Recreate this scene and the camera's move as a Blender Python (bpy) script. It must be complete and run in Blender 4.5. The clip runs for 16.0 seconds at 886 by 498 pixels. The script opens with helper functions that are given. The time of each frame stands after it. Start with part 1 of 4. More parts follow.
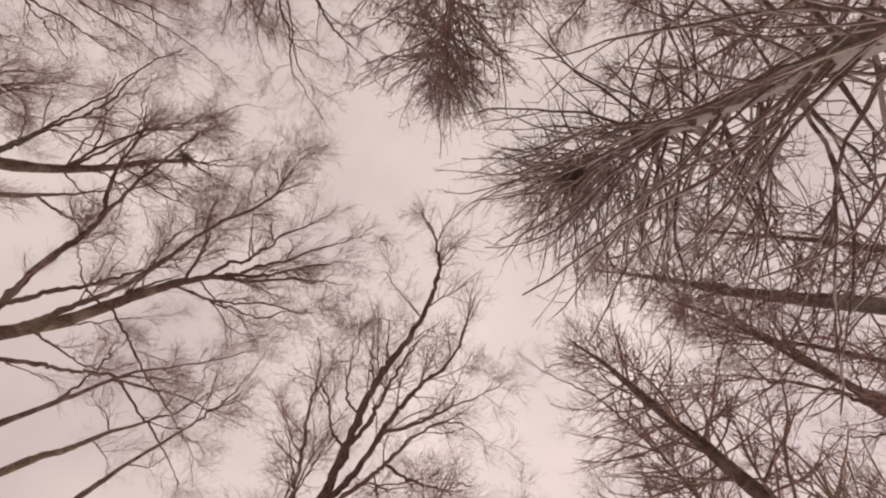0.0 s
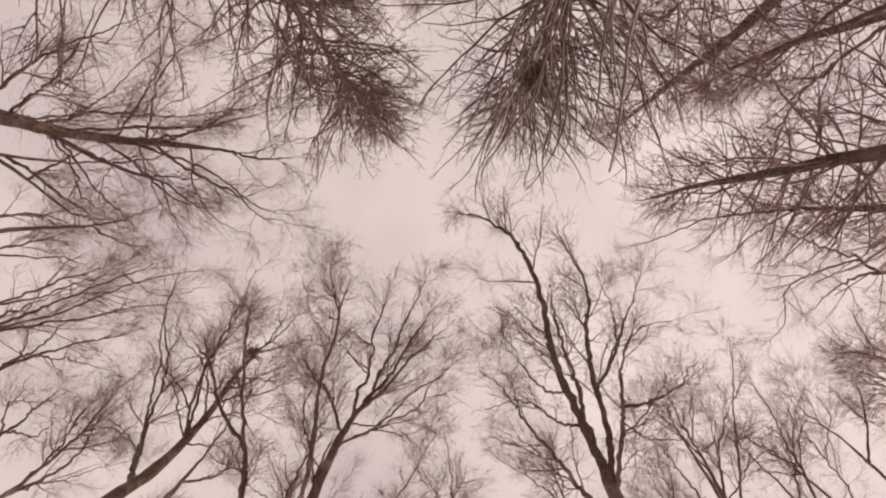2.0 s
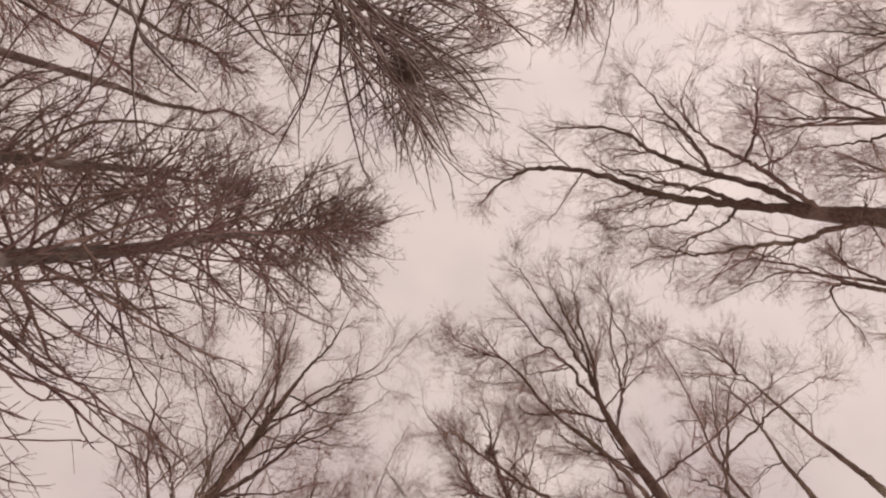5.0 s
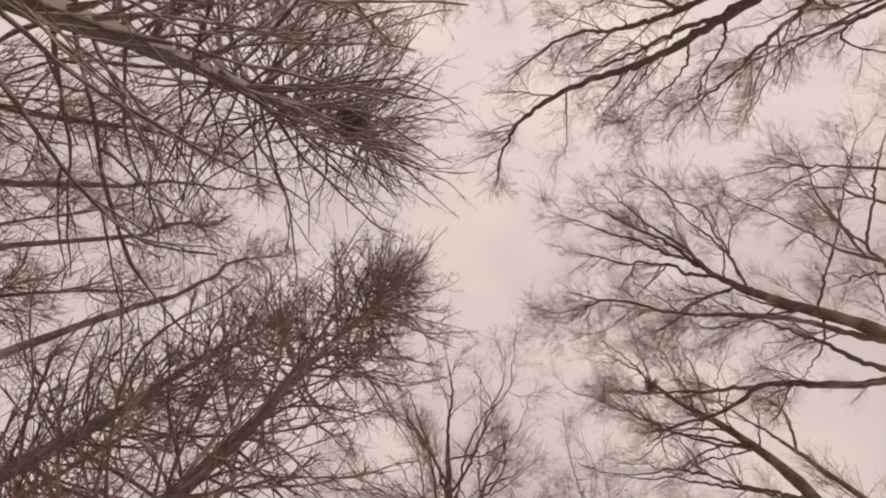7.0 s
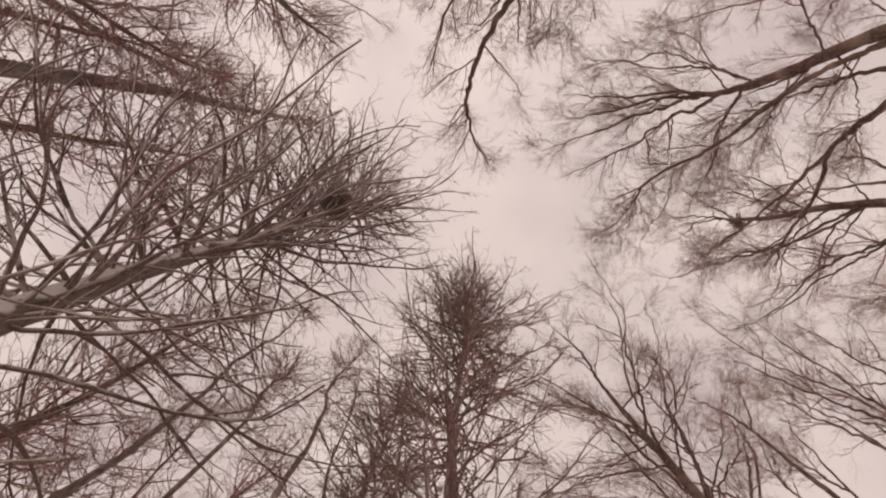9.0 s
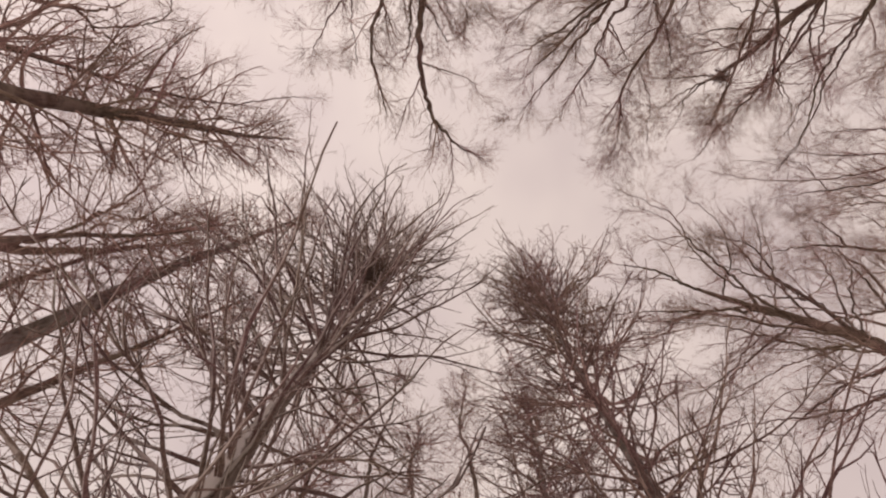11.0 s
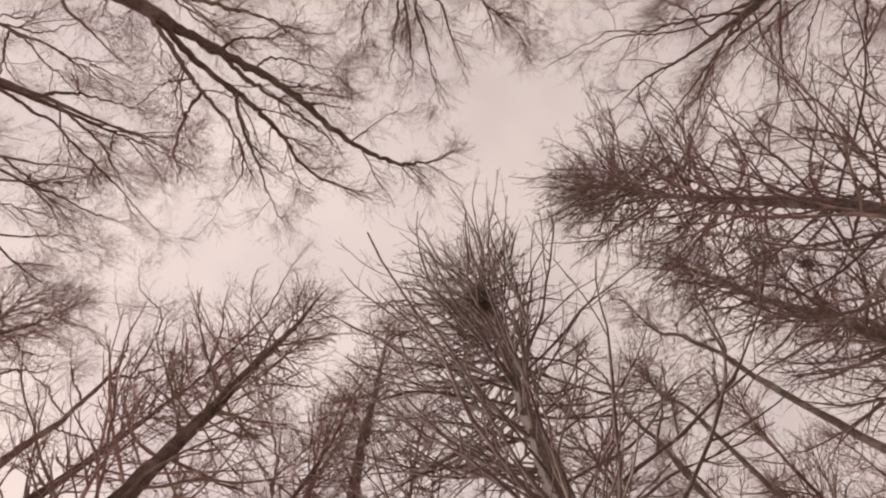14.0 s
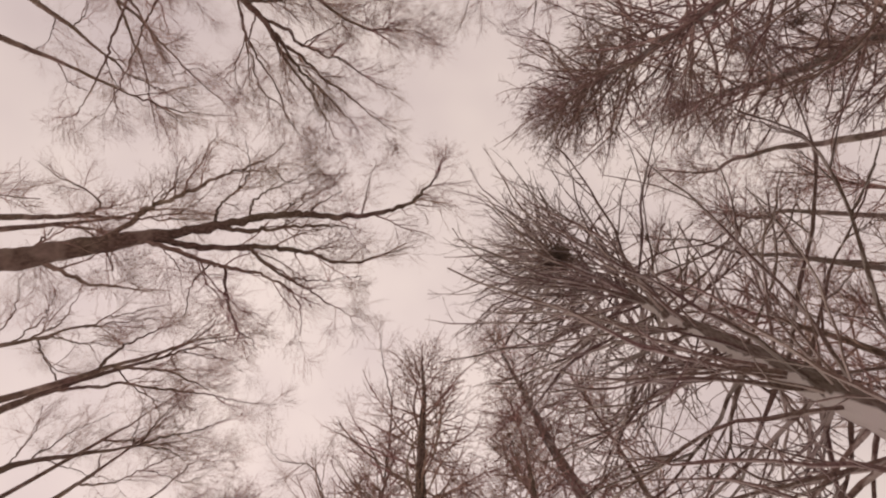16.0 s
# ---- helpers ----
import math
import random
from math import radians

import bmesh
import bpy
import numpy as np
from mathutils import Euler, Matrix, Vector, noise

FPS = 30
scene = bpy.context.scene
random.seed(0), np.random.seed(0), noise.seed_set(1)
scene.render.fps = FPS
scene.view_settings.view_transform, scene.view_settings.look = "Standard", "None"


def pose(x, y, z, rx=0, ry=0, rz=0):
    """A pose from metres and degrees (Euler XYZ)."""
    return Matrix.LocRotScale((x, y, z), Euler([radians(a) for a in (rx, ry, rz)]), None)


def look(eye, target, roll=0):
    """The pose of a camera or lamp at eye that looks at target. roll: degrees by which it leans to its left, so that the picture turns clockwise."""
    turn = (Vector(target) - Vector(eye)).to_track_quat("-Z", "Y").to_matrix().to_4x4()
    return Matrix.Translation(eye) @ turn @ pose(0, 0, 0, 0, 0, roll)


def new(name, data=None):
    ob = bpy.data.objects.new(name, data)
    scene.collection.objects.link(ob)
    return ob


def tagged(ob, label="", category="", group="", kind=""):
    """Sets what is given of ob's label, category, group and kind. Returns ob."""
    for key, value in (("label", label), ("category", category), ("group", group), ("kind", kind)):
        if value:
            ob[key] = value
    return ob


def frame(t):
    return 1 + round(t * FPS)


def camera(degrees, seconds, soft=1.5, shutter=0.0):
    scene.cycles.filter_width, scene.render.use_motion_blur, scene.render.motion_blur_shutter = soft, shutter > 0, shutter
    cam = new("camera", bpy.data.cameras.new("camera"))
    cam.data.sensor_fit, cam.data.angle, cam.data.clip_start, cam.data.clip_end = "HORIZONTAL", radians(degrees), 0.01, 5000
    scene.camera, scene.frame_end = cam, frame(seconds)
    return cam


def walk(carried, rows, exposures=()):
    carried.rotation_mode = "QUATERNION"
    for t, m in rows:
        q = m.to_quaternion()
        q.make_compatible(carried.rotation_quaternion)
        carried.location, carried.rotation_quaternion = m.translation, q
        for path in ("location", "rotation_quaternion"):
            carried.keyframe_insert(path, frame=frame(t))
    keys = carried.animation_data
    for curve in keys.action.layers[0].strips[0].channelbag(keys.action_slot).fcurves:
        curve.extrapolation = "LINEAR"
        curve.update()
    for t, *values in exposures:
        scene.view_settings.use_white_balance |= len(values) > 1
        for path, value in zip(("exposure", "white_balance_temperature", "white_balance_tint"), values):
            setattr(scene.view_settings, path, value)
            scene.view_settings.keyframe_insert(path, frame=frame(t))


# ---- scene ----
cam = camera(70.0, 16.0, soft=2.15)
# seconds, place, turn
PATH = [
    (0.0, 0.738, 0.381, 1.490, 176.28, -1.56, 12.29),
    (0.5, 0.646, 0.356, 1.467, 176.20, -1.57, 20.17),
    (1.0, 0.541, 0.271, 1.477, 175.87, -1.55, 31.66),
    (1.5, 0.391, 0.259, 1.486, 175.81, -1.39, 46.72),
    (2.0, 0.274, 0.276, 1.480, 175.94, -1.34, 59.21),
    (2.5, 0.215, 0.275, 1.450, 175.97, -1.38, 70.04),
    (3.0, 0.147, 0.281, 1.429, 176.09, -1.53, 81.25),
    (3.5, 0.103, 0.257, 1.398, 176.20, -1.67, 92.74),
    (4.0, 0.117, 0.271, 1.387, 176.12, -2.01, 101.98),
    (4.2, 0.132, 0.264, 1.393, 176.08, -2.10, 105.49),
    (4.7, 0.204, 0.203, 1.443, 175.97, -2.12, 113.48),
    (5.2, 0.305, 0.104, 1.525, 175.90, -1.97, 120.94),
    (5.7, 0.407, -0.004, 1.615, 175.86, -1.76, 128.62),
    (6.1, 0.471, -0.074, 1.677, 175.84, -1.63, 135.46),
    (6.5, 0.504, -0.115, 1.718, 175.82, -1.59, 143.35),
    (7.0, 0.509, -0.130, 1.743, 175.76, -1.63, 154.57),
    (7.5, 0.516, -0.146, 1.754, 175.68, -1.68, 164.90),
    (8.0, 0.530, -0.168, 1.743, 175.74, -1.75, 175.86),
    (8.5, 0.540, -0.181, 1.733, 175.84, -1.90, 184.21),
    (9.0, 0.623, -0.147, 1.716, 175.64, -1.82, 193.46),
    (9.5, 0.666, -0.124, 1.724, 175.58, -1.90, 201.25),
    (9.7, 0.686, -0.109, 1.721, 175.58, -1.90, 204.38),
    (10.2, 0.749, -0.053, 1.693, 175.65, -1.78, 212.37),
    (10.7, 0.819, 0.020, 1.645, 175.83, -1.58, 220.44),
    (11.2, 0.883, 0.101, 1.591, 176.03, -1.40, 228.36),
    (11.7, 0.930, 0.178, 1.542, 176.18, -1.31, 235.90),
    (12.0, 0.944, 0.218, 1.521, 176.20, -1.32, 240.14),
    (12.5, 0.948, 0.278, 1.496, 176.14, -1.39, 246.86),
    (13.0, 0.946, 0.321, 1.481, 175.96, -1.47, 257.84),
    (13.5, 0.947, 0.355, 1.455, 175.90, -1.50, 267.89),
    (14.0, 0.947, 0.390, 1.422, 175.87, -1.53, 278.52),
    (14.5, 0.926, 0.459, 1.360, 175.82, -1.46, 287.87),
    (15.0, 0.885, 0.546, 1.303, 175.80, -1.45, 298.35),
    (15.5, 0.833, 0.613, 1.280, 175.76, -1.42, 307.70),
    (16.0, 0.763, 0.685, 1.251, 175.73, -1.32, 317.50),
]
walk(cam, [(t, pose(x, y, z, rx, ry, rz)) for t, x, y, z, rx, ry, rz in PATH], [(0.0, 0.0, 7350, 24.5), (16.0, 0.0, 7350, 24.5)])

# world: a high even overcast, brighter towards thin cloud
world = bpy.data.worlds.new("overcast_sky")
scene.world = world
world.use_nodes = True
wn, wl = world.node_tree.nodes, world.node_tree.links
wn.clear()
w_out = wn.new("ShaderNodeOutputWorld")
w_bg = wn.new("ShaderNodeBackground")
w_sky = wn.new("ShaderNodeTexSky")
w_sky.sky_type = "NISHITA"
w_sky.sun_disc = False
w_sky.sun_elevation, w_sky.sun_rotation = radians(50), radians(12)
w_co = wn.new("ShaderNodeTexCoord")
w_noise = wn.new("ShaderNodeTexNoise")
w_noise.inputs["Scale"].default_value = 3.6
w_noise.inputs["Detail"].default_value = 3.0
w_ramp = wn.new("ShaderNodeValToRGB")
w_ramp.color_ramp.elements[0].position, w_ramp.color_ramp.elements[1].position = 0.36, 0.66
w_ramp.color_ramp.elements[0].color = (6.5, 6.06, 6.02, 1)
w_ramp.color_ramp.elements[1].color = (7.98, 7.62, 7.2, 1)
w_mix = wn.new("ShaderNodeMixRGB")
w_mix.inputs[0].default_value = 0.92
w_bg.inputs["Strength"].default_value = 0.1
wl.new(w_co.outputs["Generated"], w_noise.inputs["Vector"])
wl.new(w_noise.outputs["Fac"], w_ramp.inputs["Fac"])
wl.new(w_sky.outputs["Color"], w_mix.inputs[1])
wl.new(w_ramp.outputs["Color"], w_mix.inputs[2])
# the cloud thins towards the sun
w_dot = wn.new("ShaderNodeVectorMath")
w_dot.operation = "DOT_PRODUCT"
w_dot.inputs[1].default_value = (math.sin(radians(12)) * math.cos(radians(50)), math.cos(radians(12)) * math.cos(radians(50)), math.sin(radians(50)))
w_thin = wn.new("ShaderNodeMapRange")
w_thin.interpolation_type = "SMOOTHSTEP"
w_thin.inputs["From Min"].default_value, w_thin.inputs["From Max"].default_value = 0.66, 0.98
w_thin.inputs["To Min"].default_value, w_thin.inputs["To Max"].default_value = 0.925, 1.045
w_mul = wn.new("ShaderNodeVectorMath")
w_mul.operation = "SCALE"
wl.new(w_co.outputs["Generated"], w_dot.inputs[0])
wl.new(w_dot.outputs["Value"], w_thin.inputs["Value"])
wl.new(w_mix.outputs["Color"], w_mul.inputs[0])
wl.new(w_thin.outputs["Result"], w_mul.inputs["Scale"])
wl.new(w_mul.outputs["Vector"], w_bg.inputs["Color"])
wl.new(w_bg.outputs["Background"], w_out.inputs["Surface"])

sun = new("sun", bpy.data.lights.new("sun", "SUN"))
sun.data.energy, sun.data.angle, sun.data.color = 0.75, radians(25), (1.0, 0.95, 0.9)
sun.matrix_world = look((20 * math.sin(radians(12)), 20 * math.cos(radians(12)), 20 * math.tan(radians(50))), (0, 0, 0))


# materials
def bark(name, dark, mid, pale, patch=0.5, scale=1.0, side=None):
    """Bark: vertical plates, blotches of lichen and a fine grain."""
    m = bpy.data.materials.new(name)
    m.use_nodes = True
    n, l = m.node_tree.nodes, m.node_tree.links
    b = n["Principled BSDF"]
    b.inputs["Roughness"].default_value = 0.9
    b.inputs["Specular IOR Level"].default_value = 0.15
    co = n.new("ShaderNodeTexCoord")
    mp = n.new("ShaderNodeMapping")
    mp.inputs["Scale"].default_value = (9 * scale, 9 * scale, 2.2 * scale)
    fine = n.new("ShaderNodeTexNoise")
    fine.inputs["Scale"].default_value, fine.inputs["Detail"].default_value = 4.0, 6.0
    blot = n.new("ShaderNodeTexNoise")
    blot.inputs["Scale"].default_value, blot.inputs["Detail"].default_value = 2.3 * scale, 4.0
    blot.inputs["Distortion"].default_value = 0.6
    r1 = n.new("ShaderNodeValToRGB")
    r1.color_ramp.elements[0].color, r1.color_ramp.elements[1].color = (*dark, 1), (*mid, 1)
    r1.color_ramp.elements[0].position, r1.color_ramp.elements[1].position = 0.35, 0.68
    r2 = n.new("ShaderNodeValToRGB")
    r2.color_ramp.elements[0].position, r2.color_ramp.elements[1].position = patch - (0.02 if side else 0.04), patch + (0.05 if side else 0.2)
    mix = n.new("ShaderNodeMixRGB")
    mix.inputs[2].default_value = (*pale, 1)
    info = n.new("ShaderNodeObjectInfo")
    hsv = n.new("ShaderNodeHueSaturation")
    val = n.new("ShaderNodeMapRange")
    val.inputs["To Min"].default_value, val.inputs["To Max"].default_value = 0.75, 1.25
    # algae and lichen shift the bark from plum to olive over a metre or two
    drift = n.new("ShaderNodeTexNoise")
    drift.inputs["Scale"].default_value, drift.inputs["Detail"].default_value = 0.8, 2.0
    hue = n.new("ShaderNodeMapRange")
    hue.inputs["From Min"].default_value, hue.inputs["From Max"].default_value = 0.32, 0.68
    hue.inputs["To Min"].default_value, hue.inputs["To Max"].default_value = 0.478, 0.532
    bump = n.new("ShaderNodeBump")
    bump.inputs["Strength"].default_value, bump.inputs["Distance"].default_value = 0.6, 0.02
    l.new(co.outputs["Object"], drift.inputs["Vector"])
    l.new(drift.outputs["Fac"], hue.inputs["Value"])
    l.new(hue.outputs["Result"], hsv.inputs["Hue"])
    l.new(co.outputs["Object"], mp.inputs["Vector"])
    l.new(mp.outputs["Vector"], fine.inputs["Vector"])
    l.new(co.outputs["Object"], blot.inputs["Vector"])
    l.new(fine.outputs["Fac"], r1.inputs["Fac"])
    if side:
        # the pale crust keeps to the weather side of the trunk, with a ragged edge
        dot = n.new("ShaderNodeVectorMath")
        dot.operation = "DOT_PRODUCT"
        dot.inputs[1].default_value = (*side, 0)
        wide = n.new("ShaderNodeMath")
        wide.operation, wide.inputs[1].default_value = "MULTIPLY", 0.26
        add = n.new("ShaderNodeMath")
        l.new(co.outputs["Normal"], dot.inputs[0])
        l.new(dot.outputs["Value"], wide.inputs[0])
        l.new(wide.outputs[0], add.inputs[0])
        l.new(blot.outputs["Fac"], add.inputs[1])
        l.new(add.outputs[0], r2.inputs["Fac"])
    else:
        l.new(blot.outputs["Fac"], r2.inputs["Fac"])
    l.new(r2.outputs["Color"], mix.inputs[0])
    l.new(r1.outputs["Color"], mix.inputs[1])
    l.new(info.outputs["Random"], val.inputs["Value"])
    l.new(val.outputs["Result"], hsv.inputs["Value"])
    l.new(mix.outputs["Color"], hsv.inputs["Color"])
    l.new(hsv.outputs["Color"], b.inputs["Base Color"])
    l.new(fine.outputs["Fac"], bump.inputs["Height"])
    l.new(bump.outputs["Normal"], b.inputs["Normal"])
    return m


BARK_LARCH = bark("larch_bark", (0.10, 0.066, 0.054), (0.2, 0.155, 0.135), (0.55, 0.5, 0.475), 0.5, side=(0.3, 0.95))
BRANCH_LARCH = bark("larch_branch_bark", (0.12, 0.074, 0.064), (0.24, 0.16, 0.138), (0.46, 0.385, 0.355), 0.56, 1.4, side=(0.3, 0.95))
BARK_GREY = bark("grey_larch_bark", (0.1, 0.072, 0.062), (0.215, 0.168, 0.15), (0.42, 0.365, 0.335), 0.52)
BRANCH_GREY = bark("grey_larch_branch_bark", (0.155, 0.094, 0.083), (0.3, 0.189, 0.168), (0.48, 0.34, 0.3), 0.55, 2.0)
BARK_BROAD = bark("broadleaf_bark", (0.102, 0.063, 0.05), (0.21, 0.137, 0.113), (0.33, 0.237, 0.2), 0.53)
BARK_PALE = bark("pale_bark", (0.15, 0.105, 0.09), (0.28, 0.205, 0.18), (0.44, 0.345, 0.31), 0.52)
TWIG = bark("twig_bark", (0.205, 0.117, 0.101), (0.375, 0.23, 0.2), (0.55, 0.376, 0.327), 0.55, 2.0)
NEST = bark("nest_sticks", (0.15, 0.1, 0.085), (0.27, 0.18, 0.155), (0.34, 0.25, 0.215), 0.6, 2.0)

snow = bpy.data.materials.new("trodden_snow")
snow.use_nodes = True
sn, sl = snow.node_tree.nodes, snow.node_tree.links
sb = sn["Principled BSDF"]
sb.inputs["Roughness"].default_value = 0.8
s_noise = sn.new("ShaderNodeTexNoise")
s_noise.inputs["Scale"].default_value, s_noise.inputs["Detail"].default_value = 1.7, 6.0
s_ramp = sn.new("ShaderNodeValToRGB")
s_ramp.color_ramp.elements[0].color = (0.68, 0.66, 0.65, 1)
s_ramp.color_ramp.elements[1].color = (0.86, 0.85, 0.85, 1)
s_co = sn.new("ShaderNodeTexCoord")
s_bump = sn.new("ShaderNodeBump")
s_bump.inputs["Strength"].default_value = 0.5
sl.new(s_co.outputs["Object"], s_noise.inputs["Vector"])
sl.new(s_noise.outputs["Fac"], s_ramp.inputs["Fac"])
sl.new(s_ramp.outputs["Color"], sb.inputs["Base Color"])
sl.new(s_noise.outputs["Fac"], s_bump.inputs["Height"])
sl.new(s_bump.outputs["Normal"], sb.inputs["Normal"])


# meshes
def mesh_object(name, verts, quads, material, parent=None):
    """One smooth mesh object from vertex and quad arrays, under its thing."""
    me = bpy.data.meshes.new(name)
    nv, nq = len(verts), len(quads)
    me.vertices.add(nv)
    me.vertices.foreach_set("co", np.ascontiguousarray(verts, dtype=np.float32).ravel())
    me.loops.add(nq * 4)
    me.loops.foreach_set("vertex_index", np.ascontiguousarray(quads, dtype=np.int32).ravel())
    me.polygons.add(nq)
    me.polygons.foreach_set("loop_start", np.arange(0, nq * 4, 4, dtype=np.int32))
    me.polygons.foreach_set("use_smooth", np.ones(nq, dtype=bool))
    me.update(calc_edges=True)
    me.materials.append(material)
    ob = new(name, me)
    if parent is not None:
        ob.parent = parent
    return ob


def unit(v):
    return v / np.maximum(np.linalg.norm(v, axis=-1, keepdims=True), 1e-9)


def tubes(pts, rad, sides):
    """Vertices and quads of n tapering tubes along polylines pts (n, k, 3) with radii rad (n, k)."""
    n, k = rad.shape
    tan = unit(np.gradient(pts, axis=1))
    ref = np.where(np.abs(tan[..., 2:3]) > 0.9, np.array([1.0, 0.0, 0.0]), np.array([0.0, 0.0, 1.0]))
    ref = np.broadcast_to(ref[:, :1], pts.shape)
    u = unit(np.cross(tan, ref))
    v = np.cross(tan, u)
    a = np.arange(sides) * 2 * np.pi / sides
    ring = u[:, :, None] * np.cos(a)[:, None] + v[:, :, None] * np.sin(a)[:, None]
    verts = pts[:, :, None] + ring * rad[:, :, None, None]
    i = np.arange(n)[:, None, None] * k * sides
    j = np.arange(k - 1)[:, None] * sides
    s = np.arange(sides)
    t = (s + 1) % sides
    quads = np.stack([i + j + s, i + j + t, i + j + sides + t, i + j + sides + s], -1)
    return verts.reshape(-1, 3), quads.reshape(-1, 4)


def joined(pieces):
    """Several tube sets as one set of vertices and quads."""
    verts, quads, at = [], [], 0
    for v, q in pieces:
        verts.append(v)
        quads.append(q + at)
        at += len(v)
    return np.concatenate(verts), np.concatenate(quads)


def grow(rs, start, way, length, k, up, wig, hold=0.0):
    """Polylines from start points along ways, that bend upwards and wander; hold draws them back to their first course."""
    p, d = start.copy(), unit(way)
    course = d.copy()
    out = [p.copy()]
    step = (length / (k - 1))[:, None]
    for _ in range(k - 1):
        lift = np.array([0, 0, 1.0]) * np.asarray(up).reshape(-1, 1)
        course = unit(course + lift)
        d = unit(d + (course - d) * hold + lift * (1 - hold) + rs.normal(0, wig, d.shape))
        p = p + d * step
        out.append(p.copy())
    return np.stack(out, 1)


def along(pts, s):
    """Points and tangents at the fractions s of polylines (one each)."""
    k = pts.shape[1]
    f = np.clip(s, 0, 0.999) * (k - 1)
    i = f.astype(int)
    r = np.arange(len(pts))
    a, b = pts[r, i], pts[r, i + 1]
    return a + (b - a) * (f - i)[:, None], unit(b - a), i


def sprout(rs, pts, rad, root, count, s0, s1, angle, spread, length, shorter, k, up, wig, thin, hold=0.0):
    """Side shoots of polylines: count on each, between the fractions s0 and s1, at about angle degrees to it."""
    idx = np.repeat(np.arange(len(pts)), count)
    s = s0 + (s1 - s0) * rs.random(len(idx))
    p, t, i = along(pts[idx], s)
    ref = np.where(np.abs(t[:, 2:3]) > 0.95, np.array([1.0, 0, 0]), np.array([0, 0, 1.0]))
    u = unit(np.cross(t, ref))
    v = np.cross(t, u)
    phi = rs.random(len(idx)) * 2 * np.pi
    ang = np.radians(rs.normal(angle, spread, len(idx)))[:, None]
    side = u * np.cos(phi)[:, None] + v * np.sin(phi)[:, None]
    way = t * np.cos(ang) + unit(side) * np.sin(ang)
    size = length * (1 - shorter * s) * rs.uniform(0.55, 1.3, len(idx))
    kids = grow(rs, p, way, size, k, up, wig, hold)
    r0 = rad[idx, i] * thin
    return kids, np.maximum(r0[:, None] * np.linspace(1, 0.45, k), TWIG_MIN), root[idx], size


TWIG_MIN = 0.0018


def spline(points, n):
    """A smooth curve through control points, n points long."""
    p = np.array(points, float)
    if len(p) == 2:
        return p[0] + (p[1] - p[0]) * np.linspace(0, 1, n)[:, None]
    reach = np.linalg.norm(np.diff(p, axis=0), axis=1)
    slope = np.gradient(p, np.concatenate([[0.0], reach.cumsum()]), axis=0)
    out = []
    for f in np.linspace(0, len(p) - 1.0001, n):
        i = int(f)
        s, m = f - i, slope * reach[i]
        out.append((2 * s**3 - 3 * s**2 + 1) * p[i] + (s**3 - 2 * s**2 + s) * m[i] + (3 * s**2 - 2 * s**3) * p[i + 1] + (s**3 - s**2) * m[i + 1])
    return np.array(out)


def trunk_mesh(rs, path, radii, material, tree, sides=14):
    """A trunk with a flared foot, slightly lobed and knotty."""
    k = len(path)
    v, q = tubes(path[None], radii[None], sides)
    centre = np.repeat(path, sides, 0)
    off = v - centre
    ang = np.tile(np.arange(sides) * 2 * np.pi / sides, k)
    h = np.repeat(np.linspace(0, 1, k), sides)
    lobes = 1 + 0.06 * np.sin(3 * ang + 9 * h + rs.random() * 6) + 0.05 * np.sin(5 * ang - 23 * h) + rs.normal(0, 0.025, len(ang))
    v = centre + off * lobes[:, None]
    return mesh_object("trunk", v, q, material, tree)


def radii_for(path, r, top, taper=1.0):
    """Radius r a third of the way up, a flare at the foot, down to top at the tip."""
    h = np.linspace(0, 1, len(path))
    return r * 1.2 * (1 - h) ** taper + top * h + r * 0.5 * np.exp(-h * 30)


def wander(rs, path, amount):
    k = len(path)
    w = rs.normal(0, 1, (k, 3)).cumsum(0)
    w -= np.linspace(0, 1, k)[:, None] * w[-1]
    w *= amount / max(np.abs(w).max(), 1e-6)
    w *= np.minimum(1, np.linspace(0, 5, k))[:, None]
    w[:, 2] = 0
    return path + w


def empty_tree(name, foot, label, group):
    ob = new(name)
    ob.location = foot
    bpy.context.view_layer.update()
    return tagged(ob, label, "tree", group)


def knobbly(rs, rad, amount):
    """Radii with the swellings of spur shoots and leaf scars."""
    return rad * (1 + amount * np.abs(rs.normal(0, 1, rad.shape)) - 0.3 * amount)


